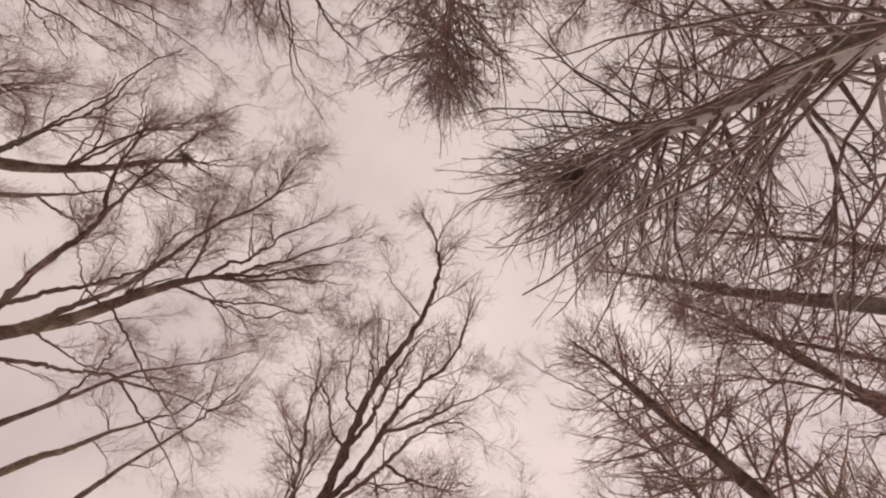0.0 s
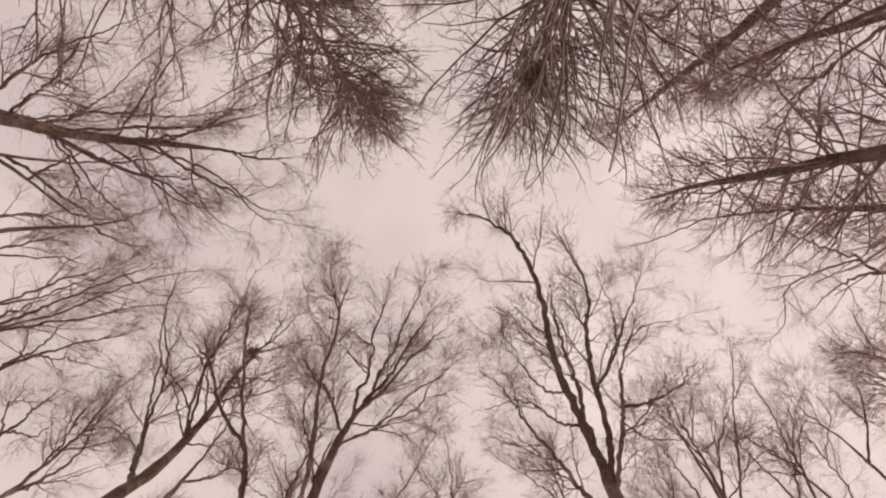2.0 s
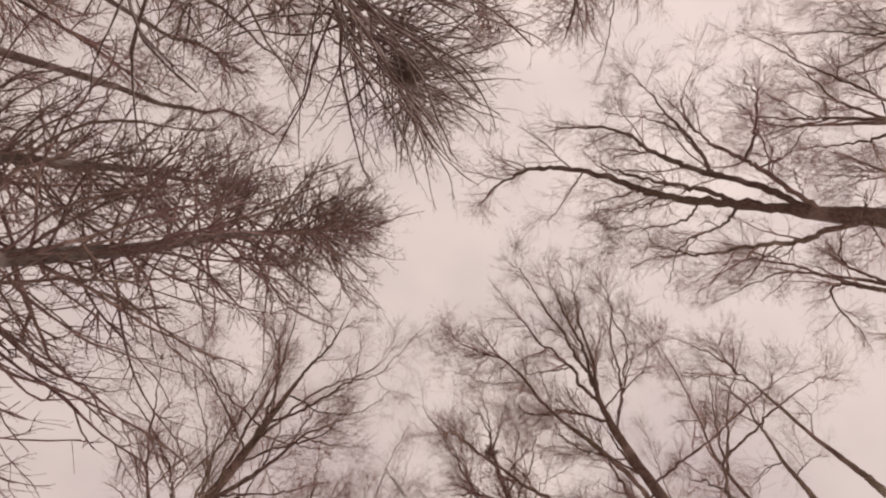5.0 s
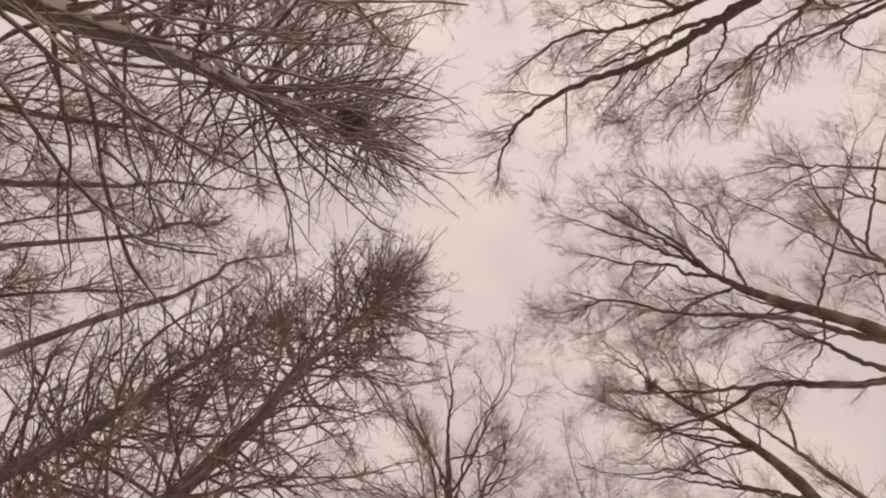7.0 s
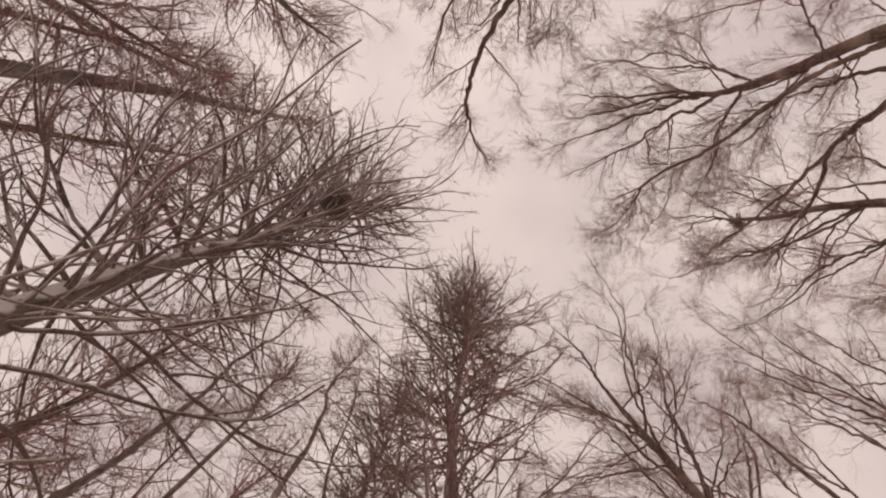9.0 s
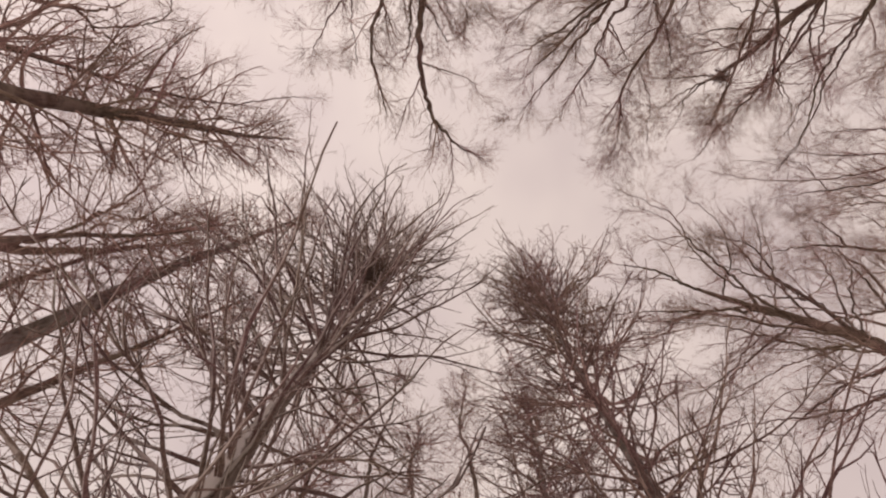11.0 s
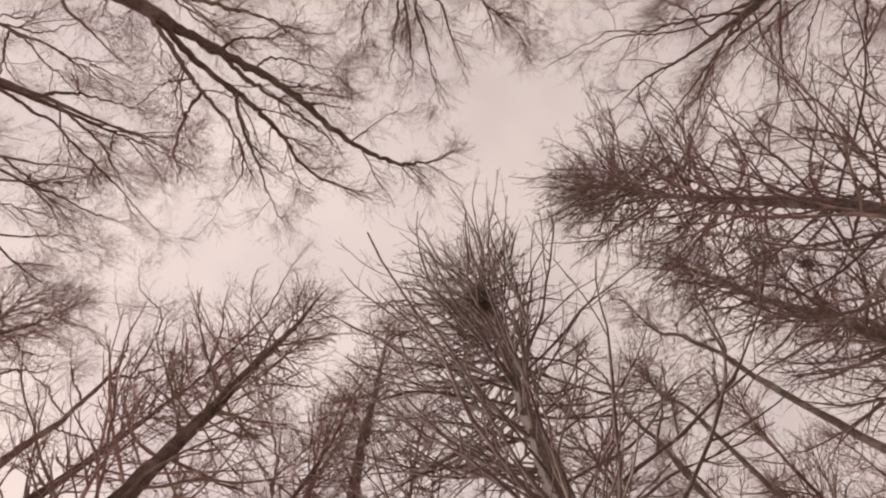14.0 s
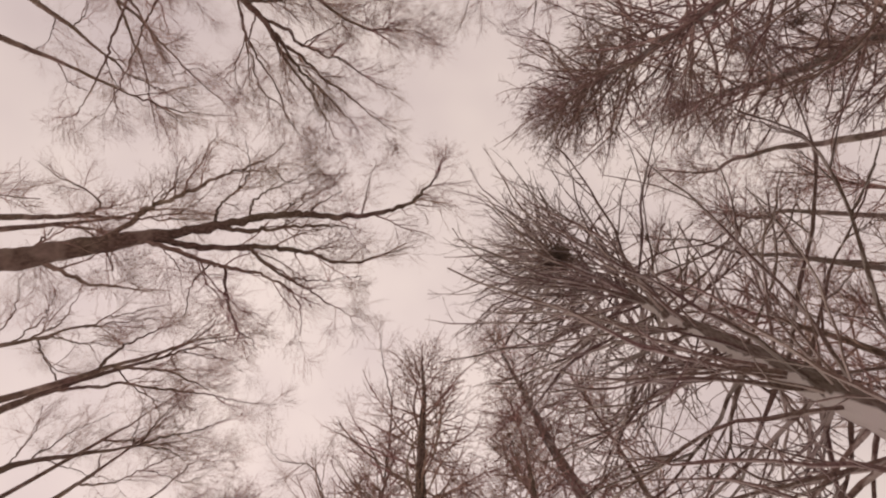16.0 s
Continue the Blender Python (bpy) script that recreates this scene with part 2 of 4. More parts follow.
def larch(seed, line, r, low, reach, count, label, twigs=8, material=None, dense=1.0, top=0.7, whip=1.0, curl=0.06, stout=1.0, taper=1.25, crowd=0.95, fan=44, bend=0.05, droop=80, branch=None, clear=None, thin=None):
    """A conifer bare for the winter: straight trunk, whorls of upswept knobbly branches with short side twigs."""
    rs = np.random.RandomState(seed)
    foot = np.array([line[0][0], line[0][1], 0.0])
    tree = empty_tree("larch_tree", foot, label, "trees round the clearing")
    path = spline(line, 60) - foot
    h = np.linspace(0, 1, 60)
    sway = bend * h[:, None] * np.sin(h[:, None] * np.array([9.0, 7.0]) * 2.2 + rs.random(2) * 6)
    path[:, :2] += sway
    path = wander(rs, path, min(bend, 0.08))
    rad = radii_for(path, r, 0.012, taper)
    trunk_mesh(rs, path, knobbly(rs, rad, 0.07 if r > 0.07 else 0.13), material or BARK_BROAD, tree)
    n = count
    s = low + (0.985 - low) * rs.random(n) ** crowd
    s.sort()
    p, t, i = along(np.repeat(path[None], n, 0), s)
    phi = np.arange(n) * 2.4 + rs.normal(0, 0.5, n)
    u = (s - low) / (1 - low)
    if clear is not None:
        # low branches on the side of the clearing have broken off; their neighbours spread sideways
        d = (phi - clear + np.pi) % (2 * np.pi) - np.pi
        gone = (np.abs(d) < 0.75) & (rs.random(n) > 1.9 * u)
        phi = np.where(gone, clear + np.where(d < 0, -1, 1) * (0.75 + 0.9 * rs.random(n)), phi)
    if thin is not None:
        # one side of the crown has grown sparse; the boughs crowd on the other
        d = (phi - thin + np.pi) % (2 * np.pi) - np.pi
        phi = np.where((np.abs(d) < 1.0) & (rs.random(n) < 0.5), 2 * thin + np.pi - phi + 2 * d, phi)
    lean = np.radians(droop - fan * u**0.9 + rs.normal(0, 10, n))
    way = np.stack([np.cos(phi) * np.sin(lean), np.sin(phi) * np.sin(lean), np.cos(lean)], 1)
    size = reach * np.minimum(1, 0.7 + 1.3 * u) * (1 - (1 - top) * u**1.6) * np.minimum(1, 0.38 + 3.2 * (1 - u)) * rs.uniform(0.5, 1.12, n)
    k = 14
    prim = grow(rs, p, way, size, k, curl * (1.3 - 0.7 * u), 0.1, 0.15)
    f = np.linspace(0, 1, k)[None, :, None]
    across = unit(np.cross(way, np.array([0, 0, 1.0])))[:, None]
    turns, start = rs.uniform(2.0, 5.5, (n, 1, 1)), rs.random((n, 1, 1)) * 6.28
    sweep = np.sin(f * turns + start) - np.sin(start)
    prim = prim + across * sweep * f * (0.1 * size * (1 - 0.65 * u))[:, None, None]
    prim[:, :, 2] += (np.sin(f * turns * 0.8 + start * 1.7) - np.sin(start * 1.7))[:, :, 0] * f[:, :, 0] * 0.07 * size[:, None]
    r0 = np.minimum((0.005 + 0.0058 * size) * stout, rad[i] * 0.6 + 0.003)
    prad = np.maximum(r0[:, None] * np.linspace(1, 0.24, k) ** 0.9, TWIG_MIN)
    prad = knobbly(rs, prad, 0.3)
    root = np.arange(n)
    sec, srad, sroot, ssize = sprout(rs, prim, prad, root, twigs, 0.18, 0.98, 40, 12, 0.72 * whip, 0.45, 7, 0.07, 0.11, 0.6, 0.2)
    srad = knobbly(rs, srad, 0.3)
    third, trad, troot, _ = sprout(rs, sec, srad, sroot, max(2, int(4 * dense)), 0.2, 1.0, 45, 15, 0.22, 0.4, 3, 0.1, 0.15, 0.7)
    for b in range(n):
        pieces = [tubes(prim[b : b + 1], prad[b : b + 1], 6)]
        m = sroot == b
        pieces.append(tubes(sec[m], srad[m], 3))
        m = troot == b
        pieces.append(tubes(third[m], trad[m], 3))
        v, q = joined(pieces)
        mesh_object("branch", v, q, branch or TWIG, tree)
    return tree


class Broadleaf:
    """A leafless broadleaf tree: trunk, limbs along their own courses, crooked boughs and sprays of twigs."""

    def __init__(self, seed, line, r, label, dense=1.0, size=1.0, crown=0.45, taper=1.0):
        self.rs = np.random.RandomState(seed)
        self.foot = np.array([line[0][0], line[0][1], 0.0])
        self.tree = empty_tree("bare_broadleaf_tree", self.foot, label, "trees round the clearing")
        self.dense, self.size = dense, size
        path = wander(self.rs, spline(line, 40), 0.04) - self.foot
        self.wood, self.girth = path, radii_for(path, r, r * crown, taper)
        trunk_mesh(self.rs, path, knobbly(self.rs, self.girth, 0.07), BARK_BROAD, self.tree)

    def limb(self, course, r=0.0, leafy=1.0, first=0.15):
        """A limb from the nearest wood along its course, with its boughs; r: its radius at the fork, told from its length if not given; first: where its boughs begin."""
        rs, foot, size = self.rs, self.foot, self.size
        dense = self.dense * leafy
        k = 9 * len(course) + 6
        near = np.linalg.norm(self.wood - (np.array(course[0]) - foot), axis=1).argmin()
        lp = spline([tuple(self.wood[near] + foot)] + list(course[1:]), k)
        length = np.linalg.norm(np.diff(lp, axis=0), axis=1).sum()
        lp = wander(rs, lp, min(0.035 * length, 0.09) * size) - foot
        lp[1:] += rs.normal(0, 0.009 * size, (k - 1, 3))
        r0 = min(self.girth[near] * 0.95, r or 0.010 + 0.0105 * length)
        lr = knobbly(rs, np.maximum(r0 * (1 - np.linspace(0, 1, k)) ** 0.68, 0.0055), 0.2)
        self.wood, self.girth = np.concatenate([self.wood, lp]), np.concatenate([self.girth, lr])
        m = max(3, int((1.7 + 3.3 * length) * dense))
        a, ar, _, _ = sprout(rs, lp[None], lr[None], np.zeros(1, int), m, first, 1.0, 32, 11, min(0.26 * length + 0.55, 1.35) * size, 0.62, 11, 0.03, 0.14, 0.5, 0.45)
        ar = knobbly(rs, np.minimum(ar, np.linspace(0.0125, 0.0042, 11) * size), 0.25)
        b, br, broot, _ = sprout(rs, a, ar, np.arange(m), max(2, int(8.6 * self.dense)), 0.1, 1.0, 38, 13, 0.6 * size, 0.45, 7, 0.03, 0.18, 0.55, 0.4)
        c, cr, croot, _ = sprout(rs, b, br, broot, max(2, int(9.6 * self.dense)), 0.1, 1.0, 42, 15, 0.34 * size, 0.35, 4, 0.03, 0.2, 0.6, 0.3)
        arm = mesh_object("limb", *tubes(lp[None], lr[None], 8), BARK_BROAD, self.tree)
        for j in range(m):
            ib, ic = broot == j, croot == j
            v, q = joined([tubes(a[j : j + 1], ar[j : j + 1], 5), tubes(b[ib], br[ib] * 0.88, 4), tubes(c[ic], cr[ic] * 0.68, 3)])
            mesh_object("bough", v, q, TWIG, arm)


def broadleaf(seed, line, limbs, r, label, dense=1.0, size=1.0):
    """A whole broadleaf tree, its limbs as stout as their length asks."""
    tree = Broadleaf(seed, line, r, label, dense, size)
    for course in limbs:
        tree.limb(course)


def bird_nest(seed, place, radius, n=150):
    """A ragged ball of sticks lodged in a crown."""
    rs = np.random.RandomState(seed)
    d = unit(rs.normal(0, 1, (n, 3)))
    start = d * radius * rs.uniform(0.15, 1.0, (n, 1)) * np.array([1, 1, 0.8])
    way = unit(np.cross(d, rs.normal(0, 1, (n, 3))) + 0.35 * d)
    pts = grow(rs, start - way * radius * 0.5, way, radius * rs.uniform(0.8, 2.2, n), 4, 0.0, 0.2)
    v, q = tubes(pts, np.full((n, 4), 0.0045) * rs.uniform(0.7, 1.6, (n, 1)), 4)
    ob = mesh_object("bird_nest", v, q, NEST)
    ob.location = place
    return tagged(ob, "dark ragged stick nest lodged high in a bare crown", "nest")


# the ground, snow-covered, far beyond the wood
def ground_sheet():
    bm = bmesh.new()
    edges = [0.0] + [1.5 * 1.35**i for i in range(24)]
    rings = []
    for d in edges:
        if d == 0:
            rings.append([bm.verts.new((0, 0, -0.02))])
            continue
        ring = []
        for i in range(48):
            a = i * math.pi / 24
            x, y = d * math.cos(a), d * math.sin(a)
            h = 0.035 * noise.noise(Vector((x * 0.6, y * 0.6, 0))) if d < 40 else 0.5 * noise.noise(Vector((x * 0.01, y * 0.01, 3)))
            ring.append(bm.verts.new((x, y, h - 0.02)))
        rings.append(ring)
    for a, b in zip(rings, rings[1:]):
        for i in range(48):
            j = (i + 1) % 48
            bm.faces.new((a[0], b[i], b[j]) if len(a) == 1 else (a[i], b[i], b[j], a[j]))
    me = bpy.data.meshes.new("ground")
    bm.to_mesh(me)
    bm.free()
    me.materials.append(snow)
    for p in me.polygons:
        p.use_smooth = True
    return tagged(new("ground", me), "snow-covered forest floor under the bare trees", "ground", kind="structure")


ground_sheet()

# trees round the clearing
broadleaf(13, [(-4.15, -6.26, -0.05), (-4.02, -6.05, 11.44), (-4.02, -6.05, 14.50)], [
    [(-4.02, -6.05, 14.50), (-4.16, -5.60, 14.94), (-4.12, -5.20, 15.47)],
    [(-4.02, -6.05, 14.50), (-3.56, -5.76, 15.37), (-3.05, -5.51, 16.13)],
], 0.050, 'leafless broadleaf tree with dark brown crooked limbs and fine twigs', dense=0.95)
broadleaf(15, [(-7.96, 1.69, -0.05), (-7.57, 2.27, 11.70), (-7.52, 2.51, 15.93)], [
    [(-7.52, 2.51, 15.93), (-6.61, 2.77, 17.19), (-5.32, 2.99, 18.60)],
    [(-7.53, 2.46, 15.02), (-6.81, 3.20, 15.81), (-5.88, 4.14, 16.38)],
    [(-7.56, 2.36, 13.21), (-7.17, 2.01, 14.15), (-6.98, 1.56, 14.65)],
], 0.065, 'leafless broadleaf tree with dark brown crooked limbs and fine twigs', dense=0.95)
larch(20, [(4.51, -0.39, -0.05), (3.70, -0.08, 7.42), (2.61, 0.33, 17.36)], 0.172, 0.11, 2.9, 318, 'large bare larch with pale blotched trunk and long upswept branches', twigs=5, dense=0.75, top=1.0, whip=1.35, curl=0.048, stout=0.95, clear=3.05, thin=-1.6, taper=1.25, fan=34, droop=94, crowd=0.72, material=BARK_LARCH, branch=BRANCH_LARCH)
larch(21, [(2.02, -4.23, -0.05), (1.55, -3.30, 6.76), (0.92, -2.04, 15.95)], 0.128, 0.24, 2.5, 300, 'bare larch with a straight grey-brown trunk and upswept branches', twigs=8, top=0.9, crowd=0.7, fan=45, curl=0.04, taper=1.25, stout=0.85, clear=1.85, material=BARK_GREY, branch=BRANCH_GREY)
larch(22, [(3.50, -4.26, -0.05), (3.25, -4.24, 8.78), (3.02, -4.22, 16.71)], 0.115, 0.28, 2.2, 150, 'bare larch with a straight grey-brown trunk and upswept branches', crowd=0.8, fan=50, clear=2.1, material=BARK_GREY, branch=BRANCH_GREY, taper=1.1)
larch(23, [(3.85, 4.16, -0.05), (3.34, 4.08, 7.06), (2.65, 3.98, 16.71)], 0.148, 0.3, 2.4, 125, 'bare larch with a straight grey-brown trunk and upswept branches', twigs=7, whip=1.1, crowd=0.8, fan=42, droop=84, top=0.48, taper=0.9, clear=-2.15)
larch(24, [(6.75, 2.50, -0.05), (5.50, 2.70, 10.00), (3.88, 2.79, 19.00)], 0.150, 0.32, 1.9, 130, 'bare larch with a straight grey-brown trunk and upswept branches', twigs=7, whip=1.2, crowd=0.75, fan=40, droop=84, taper=0.9, clear=-2.7, material=BARK_GREY)
larch(25, [(4.22, -4.27, -0.05), (3.94, -3.32, 11.03), (3.80, -2.84, 16.71)], 0.065, 0.55, 0.55, 60, 'slender bare tree with a pale trunk and a sparse bent top', twigs=5, bend=0.1, top=1.0, material=BARK_PALE)
larch(26, [(4.72, -2.95, -0.05), (4.51, -2.52, 11.21), (4.47, -2.43, 13.59)], 0.040, 0.45, 1.0, 54, 'bare larch with a straight grey-brown trunk and upswept branches', twigs=6, crowd=1.35, bend=0.1, top=0.8, material=BARK_PALE)
larch(27, [(4.97, -2.05, -0.05), (4.56, -1.82, 10.34), (4.37, -1.70, 15.41)], 0.045, 0.86, 0.6, 20, 'slender bare tree with a pale straight trunk', twigs=6, bend=0.08, material=BARK_PALE)
larch(31, [(5.81, 2.05, -0.05), (5.58, 1.94, 7.90), (5.36, 1.83, 15.80)], 0.090, 0.42, 1.7, 92, "slim bare larch standing behind the clearing's nearer trees", twigs=7, dense=0.75)
larch(32, [(5.99, -1.45, -0.05), (5.75, -1.35, 7.90), (5.52, -1.26, 15.80)], 0.090, 0.42, 1.7, 110, "slim bare larch standing behind the clearing's nearer trees", twigs=7, dense=0.75)
larch(33, [(6.24, -4.47, -0.05), (6.56, -3.77, 7.90), (6.88, -3.07, 15.80)], 0.060, 0.45, 1.4, 62, "slim bare larch standing behind the clearing's nearer trees", twigs=7, dense=0.75)
larch(34, [(4.50, 3.22, -0.05), (4.34, 3.01, 7.25), (4.18, 2.79, 14.50)], 0.060, 0.45, 1.2, 45, "slim bare larch standing behind the clearing's nearer trees", twigs=7, dense=0.75)
larch(35, [(6.33, 2.86, -0.05), (5.64, 3.31, 7.90), (4.95, 3.76, 15.80)], 0.080, 0.45, 1.6, 55, "slim bare larch standing behind the clearing's nearer trees", twigs=8, dense=0.75)
larch(36, [(7.19, -3.73, -0.05), (6.40, -4.17, 7.90), (5.60, -4.61, 15.80)], 0.070, 0.4, 1.6, 75, "slim bare larch standing behind the clearing's nearer trees", twigs=8, dense=0.75)
larch(37, [(2.98, 10.15, -0.05), (2.33, 10.18, 8.23), (1.69, 10.21, 16.45)], 0.090, 0.55, 1.7, 70, "slim bare larch standing behind the clearing's nearer trees", twigs=8, dense=0.75)
larch(38, [(-8.02, 6.89, -0.05), (-7.39, 7.17, 8.23), (-6.76, 7.44, 16.45)], 0.080, 0.55, 1.5, 60, "slim bare larch standing behind the clearing's nearer trees", twigs=8, dense=0.75)
larch(39, [(2.81, 9.92, -0.05), (2.38, 9.75, 8.23), (1.96, 9.58, 16.45)], 0.090, 0.55, 1.5, 60, "slim bare larch standing behind the clearing's nearer trees", twigs=8, dense=0.75)
larch(40, [(9.92, 7.72, -0.05), (9.14, 8.14, 8.23), (8.37, 8.56, 16.45)], 0.080, 0.4, 2.0, 92, "slim bare larch standing behind the clearing's nearer trees", twigs=8, dense=0.75)
larch(41, [(7.47, 7.25, -0.05), (6.89, 7.40, 8.23), (6.31, 7.55, 16.45)], 0.090, 0.5, 1.6, 70, "slim bare larch standing behind the clearing's nearer trees", twigs=8, dense=0.75)
larch(42, [(4.28, -6.33, -0.05), (4.10, -6.14, 7.90), (3.91, -5.96, 15.80)], 0.080, 0.5, 1.6, 70, "slim bare larch standing behind the clearing's nearer trees", twigs=8, dense=0.75)
larch(43, [(-10.41, -2.31, -0.05), (-10.16, -2.26, 8.55), (-9.92, -2.20, 17.10)], 0.080, 0.5, 1.3, 60, "slim bare larch standing behind the clearing's nearer trees", twigs=8, dense=0.75)
larch(44, [(8.26, -2.83, -0.05), (8.25, -2.19, 7.90), (8.24, -1.54, 15.80)], 0.080, 0.4, 1.8, 88, "slim bare larch standing behind the clearing's nearer trees", twigs=8, dense=0.75)
broadleaf(45, [(-3.17, -7.71, -0.05), (-3.22, -7.41, 11.44), (-3.27, -7.39, 15.15)], [
    [(-3.27, -7.39, 15.15), (-2.82, -7.02, 16.05), (-2.38, -6.67, 16.81)],
    [(-3.24, -7.41, 13.03), (-3.57, -6.74, 13.94), (-3.94, -5.94, 14.77)],
], 0.050, 'leafless broadleaf tree with dark brown crooked limbs and fine twigs')
broadleaf(49, [(-4.93, 5.66, -0.05), (-4.48, 5.77, 11.19), (-4.40, 5.86, 14.50)], [
    [(-4.40, 5.86, 14.50), (-3.76, 5.49, 15.57), (-3.06, 4.61, 16.86)],
    [(-4.45, 5.81, 12.61), (-4.28, 5.46, 13.31), (-5.88, 5.68, 13.68)],
    [(-4.08, 5.67, 15.03), (-3.79, 5.08, 15.91), (-3.92, 3.91, 16.61)],
], 0.060, 'slender bare tree with a dark knobbly stem')
broadleaf(50, [(-4.47, 6.30, -0.05), (-4.43, 6.00, 11.34), (-4.46, 5.97, 14.50)], [
    [(-4.46, 5.97, 14.50), (-4.28, 5.35, 15.38), (-4.41, 4.21, 16.13)],
    [(-4.44, 5.98, 12.69), (-3.87, 5.87, 13.57), (-3.40, 6.39, 13.74)],
], 0.055, 'slender bare tree with a dark knobbly stem')
broadleaf(55, [(-6.45, -7.39, -0.05), (-6.50, -7.01, 12.77), (-6.56, -6.96, 15.80)], [
    [(-6.56, -6.96, 15.80), (-6.05, -6.63, 16.94), (-5.29, -6.37, 18.12)],
    [(-6.53, -6.98, 14.07), (-5.74, -6.53, 15.83), (-5.34, -6.20, 16.77)],
], 0.045, 'leafless broadleaf tree with dark brown crooked limbs and fine twigs', dense=0.95)
broadleaf(56, [(-6.38, -7.86, -0.05), (-5.31, -8.25, 13.68), (-5.16, -8.34, 15.80)], [
    [(-5.16, -8.34, 15.80), (-4.77, -8.01, 16.79), (-4.21, -7.45, 18.14)],
    [(-5.23, -8.29, 14.74), (-4.94, -7.87, 15.88), (-4.95, -7.29, 16.83)],
], 0.045, 'leafless broadleaf tree with dark brown crooked limbs and fine twigs', dense=0.95)
broadleaf(57, [(-4.74, -9.39, -0.05), (-5.90, -8.26, 13.78), (-6.16, -8.08, 16.45)], [
    [(-6.16, -8.08, 16.45), (-6.05, -7.59, 17.37), (-6.18, -6.91, 18.18)],
    [(-6.03, -8.17, 15.12), (-5.60, -7.87, 16.23), (-5.21, -7.66, 17.04)],
], 0.045, 'leafless broadleaf tree with dark brown crooked limbs and fine twigs', dense=0.95)
broadleaf(58, [(-1.27, -8.71, -0.05), (-2.58, -7.65, 11.08), (-3.03, -7.36, 12.18), (-4.23, -6.87, 15.15)], [
    [(-4.23, -6.87, 15.15), (-4.15, -6.54, 15.75), (-4.09, -6.16, 16.36)],
    [(-3.54, -7.15, 13.45), (-2.93, -6.99, 14.24), (-2.49, -6.86, 14.77)],
], 0.050, 'leafless broadleaf tree with dark brown crooked limbs and fine twigs', dense=0.95)
broadleaf(59, [(-8.18, -1.54, -0.05), (-7.87, -1.75, 13.48), (-7.86, -1.80, 15.80)], [
    [(-7.86, -1.80, 15.80), (-7.39, -1.78, 16.64), (-6.86, -1.98, 17.37)],
    [(-7.86, -1.77, 14.47), (-7.62, -1.16, 15.18), (-7.16, -1.18, 15.98)],
], 0.060, 'leafless broadleaf tree with dark brown crooked limbs and fine twigs')
larch(61, [(8.63, -7.21, -0.05), (8.10, -7.33, 8.23), (7.58, -7.46, 16.45)], 0.080, 0.5, 1.6, 75, "slim bare larch standing behind the clearing's nearer trees", twigs=8, dense=0.75)
larch(62, [(10.65, -6.15, -0.05), (10.36, -6.15, 7.90), (10.07, -6.14, 15.80)], 0.070, 0.5, 1.5, 75, "slim bare larch standing behind the clearing's nearer trees", twigs=8, dense=0.75)
broadleaf(63, [(-3.37, 7.35, -0.05), (-2.20, 7.59, 11.83), (-1.89, 7.72, 15.15)], [
    [(-1.89, 7.72, 15.15), (-1.41, 7.20, 16.22), (-0.85, 6.71, 17.08)],
    [(-2.07, 7.65, 13.25), (-1.26, 7.40, 14.18), (-0.45, 7.32, 14.60)],
    [(-2.11, 7.63, 12.78), (-2.16, 7.14, 13.63), (-1.89, 6.59, 14.67)],
], 0.060, 'leafless broadleaf tree with dark brown crooked limbs and fine twigs')
larch(64, [(7.94, -6.84, -0.05), (8.12, -6.23, 8.23), (8.31, -5.63, 16.45)], 0.070, 0.45, 1.7, 75, "slim bare larch standing behind the clearing's nearer trees", twigs=8, dense=0.75)
larch(65, [(3.98, 6.54, -0.05), (3.83, 6.33, 8.23), (3.69, 6.13, 16.45)], 0.085, 0.45, 1.7, 75, "slim bare larch standing behind the clearing's nearer trees", twigs=8, dense=0.75)
larch(66, [(8.59, -3.59, -0.05), (8.36, -3.49, 7.90), (8.13, -3.40, 15.80)], 0.070, 0.4, 1.9, 90, "slim bare larch standing behind the clearing's nearer trees", twigs=8, dense=0.75)
broadleaf(67, [(-2.42, 10.19, -0.05), (-1.59, 10.15, 14.20), (-1.46, 10.18, 16.45)], [
    [(-1.46, 10.18, 16.45), (-1.32, 9.64, 17.51), (-1.14, 8.98, 18.63)],
    [(-1.54, 10.16, 15.16), (-0.67, 9.95, 15.91), (-0.10, 9.56, 16.78)],
], 0.045, 'leafless broadleaf tree with dark brown crooked limbs and fine twigs', size=1.15)
broadleaf(68, [(-2.05, 11.03, -0.05), (-0.14, 10.97, 14.12), (0.18, 11.00, 16.45)], [
    [(0.18, 11.00, 16.45), (0.24, 10.51, 17.44), (0.72, 10.06, 18.29)],
    [(0.02, 10.98, 15.29), (0.92, 10.72, 15.89), (1.64, 10.40, 16.48)],
], 0.045, 'leafless broadleaf tree with dark brown crooked limbs and fine twigs', size=1.15)
broadleaf(69, [(-9.35, 0.10, -0.05), (-9.04, 0.99, 14.06), (-9.03, 1.15, 16.45)], [
    [(-9.03, 1.15, 16.45), (-8.49, 1.24, 17.48), (-7.75, 1.59, 18.62)],
    [(-9.04, 1.06, 15.08), (-8.67, 1.93, 15.57), (-8.08, 2.55, 16.42)],
], 0.045, 'leafless broadleaf tree with dark brown crooked limbs and fine twigs', size=1.15)

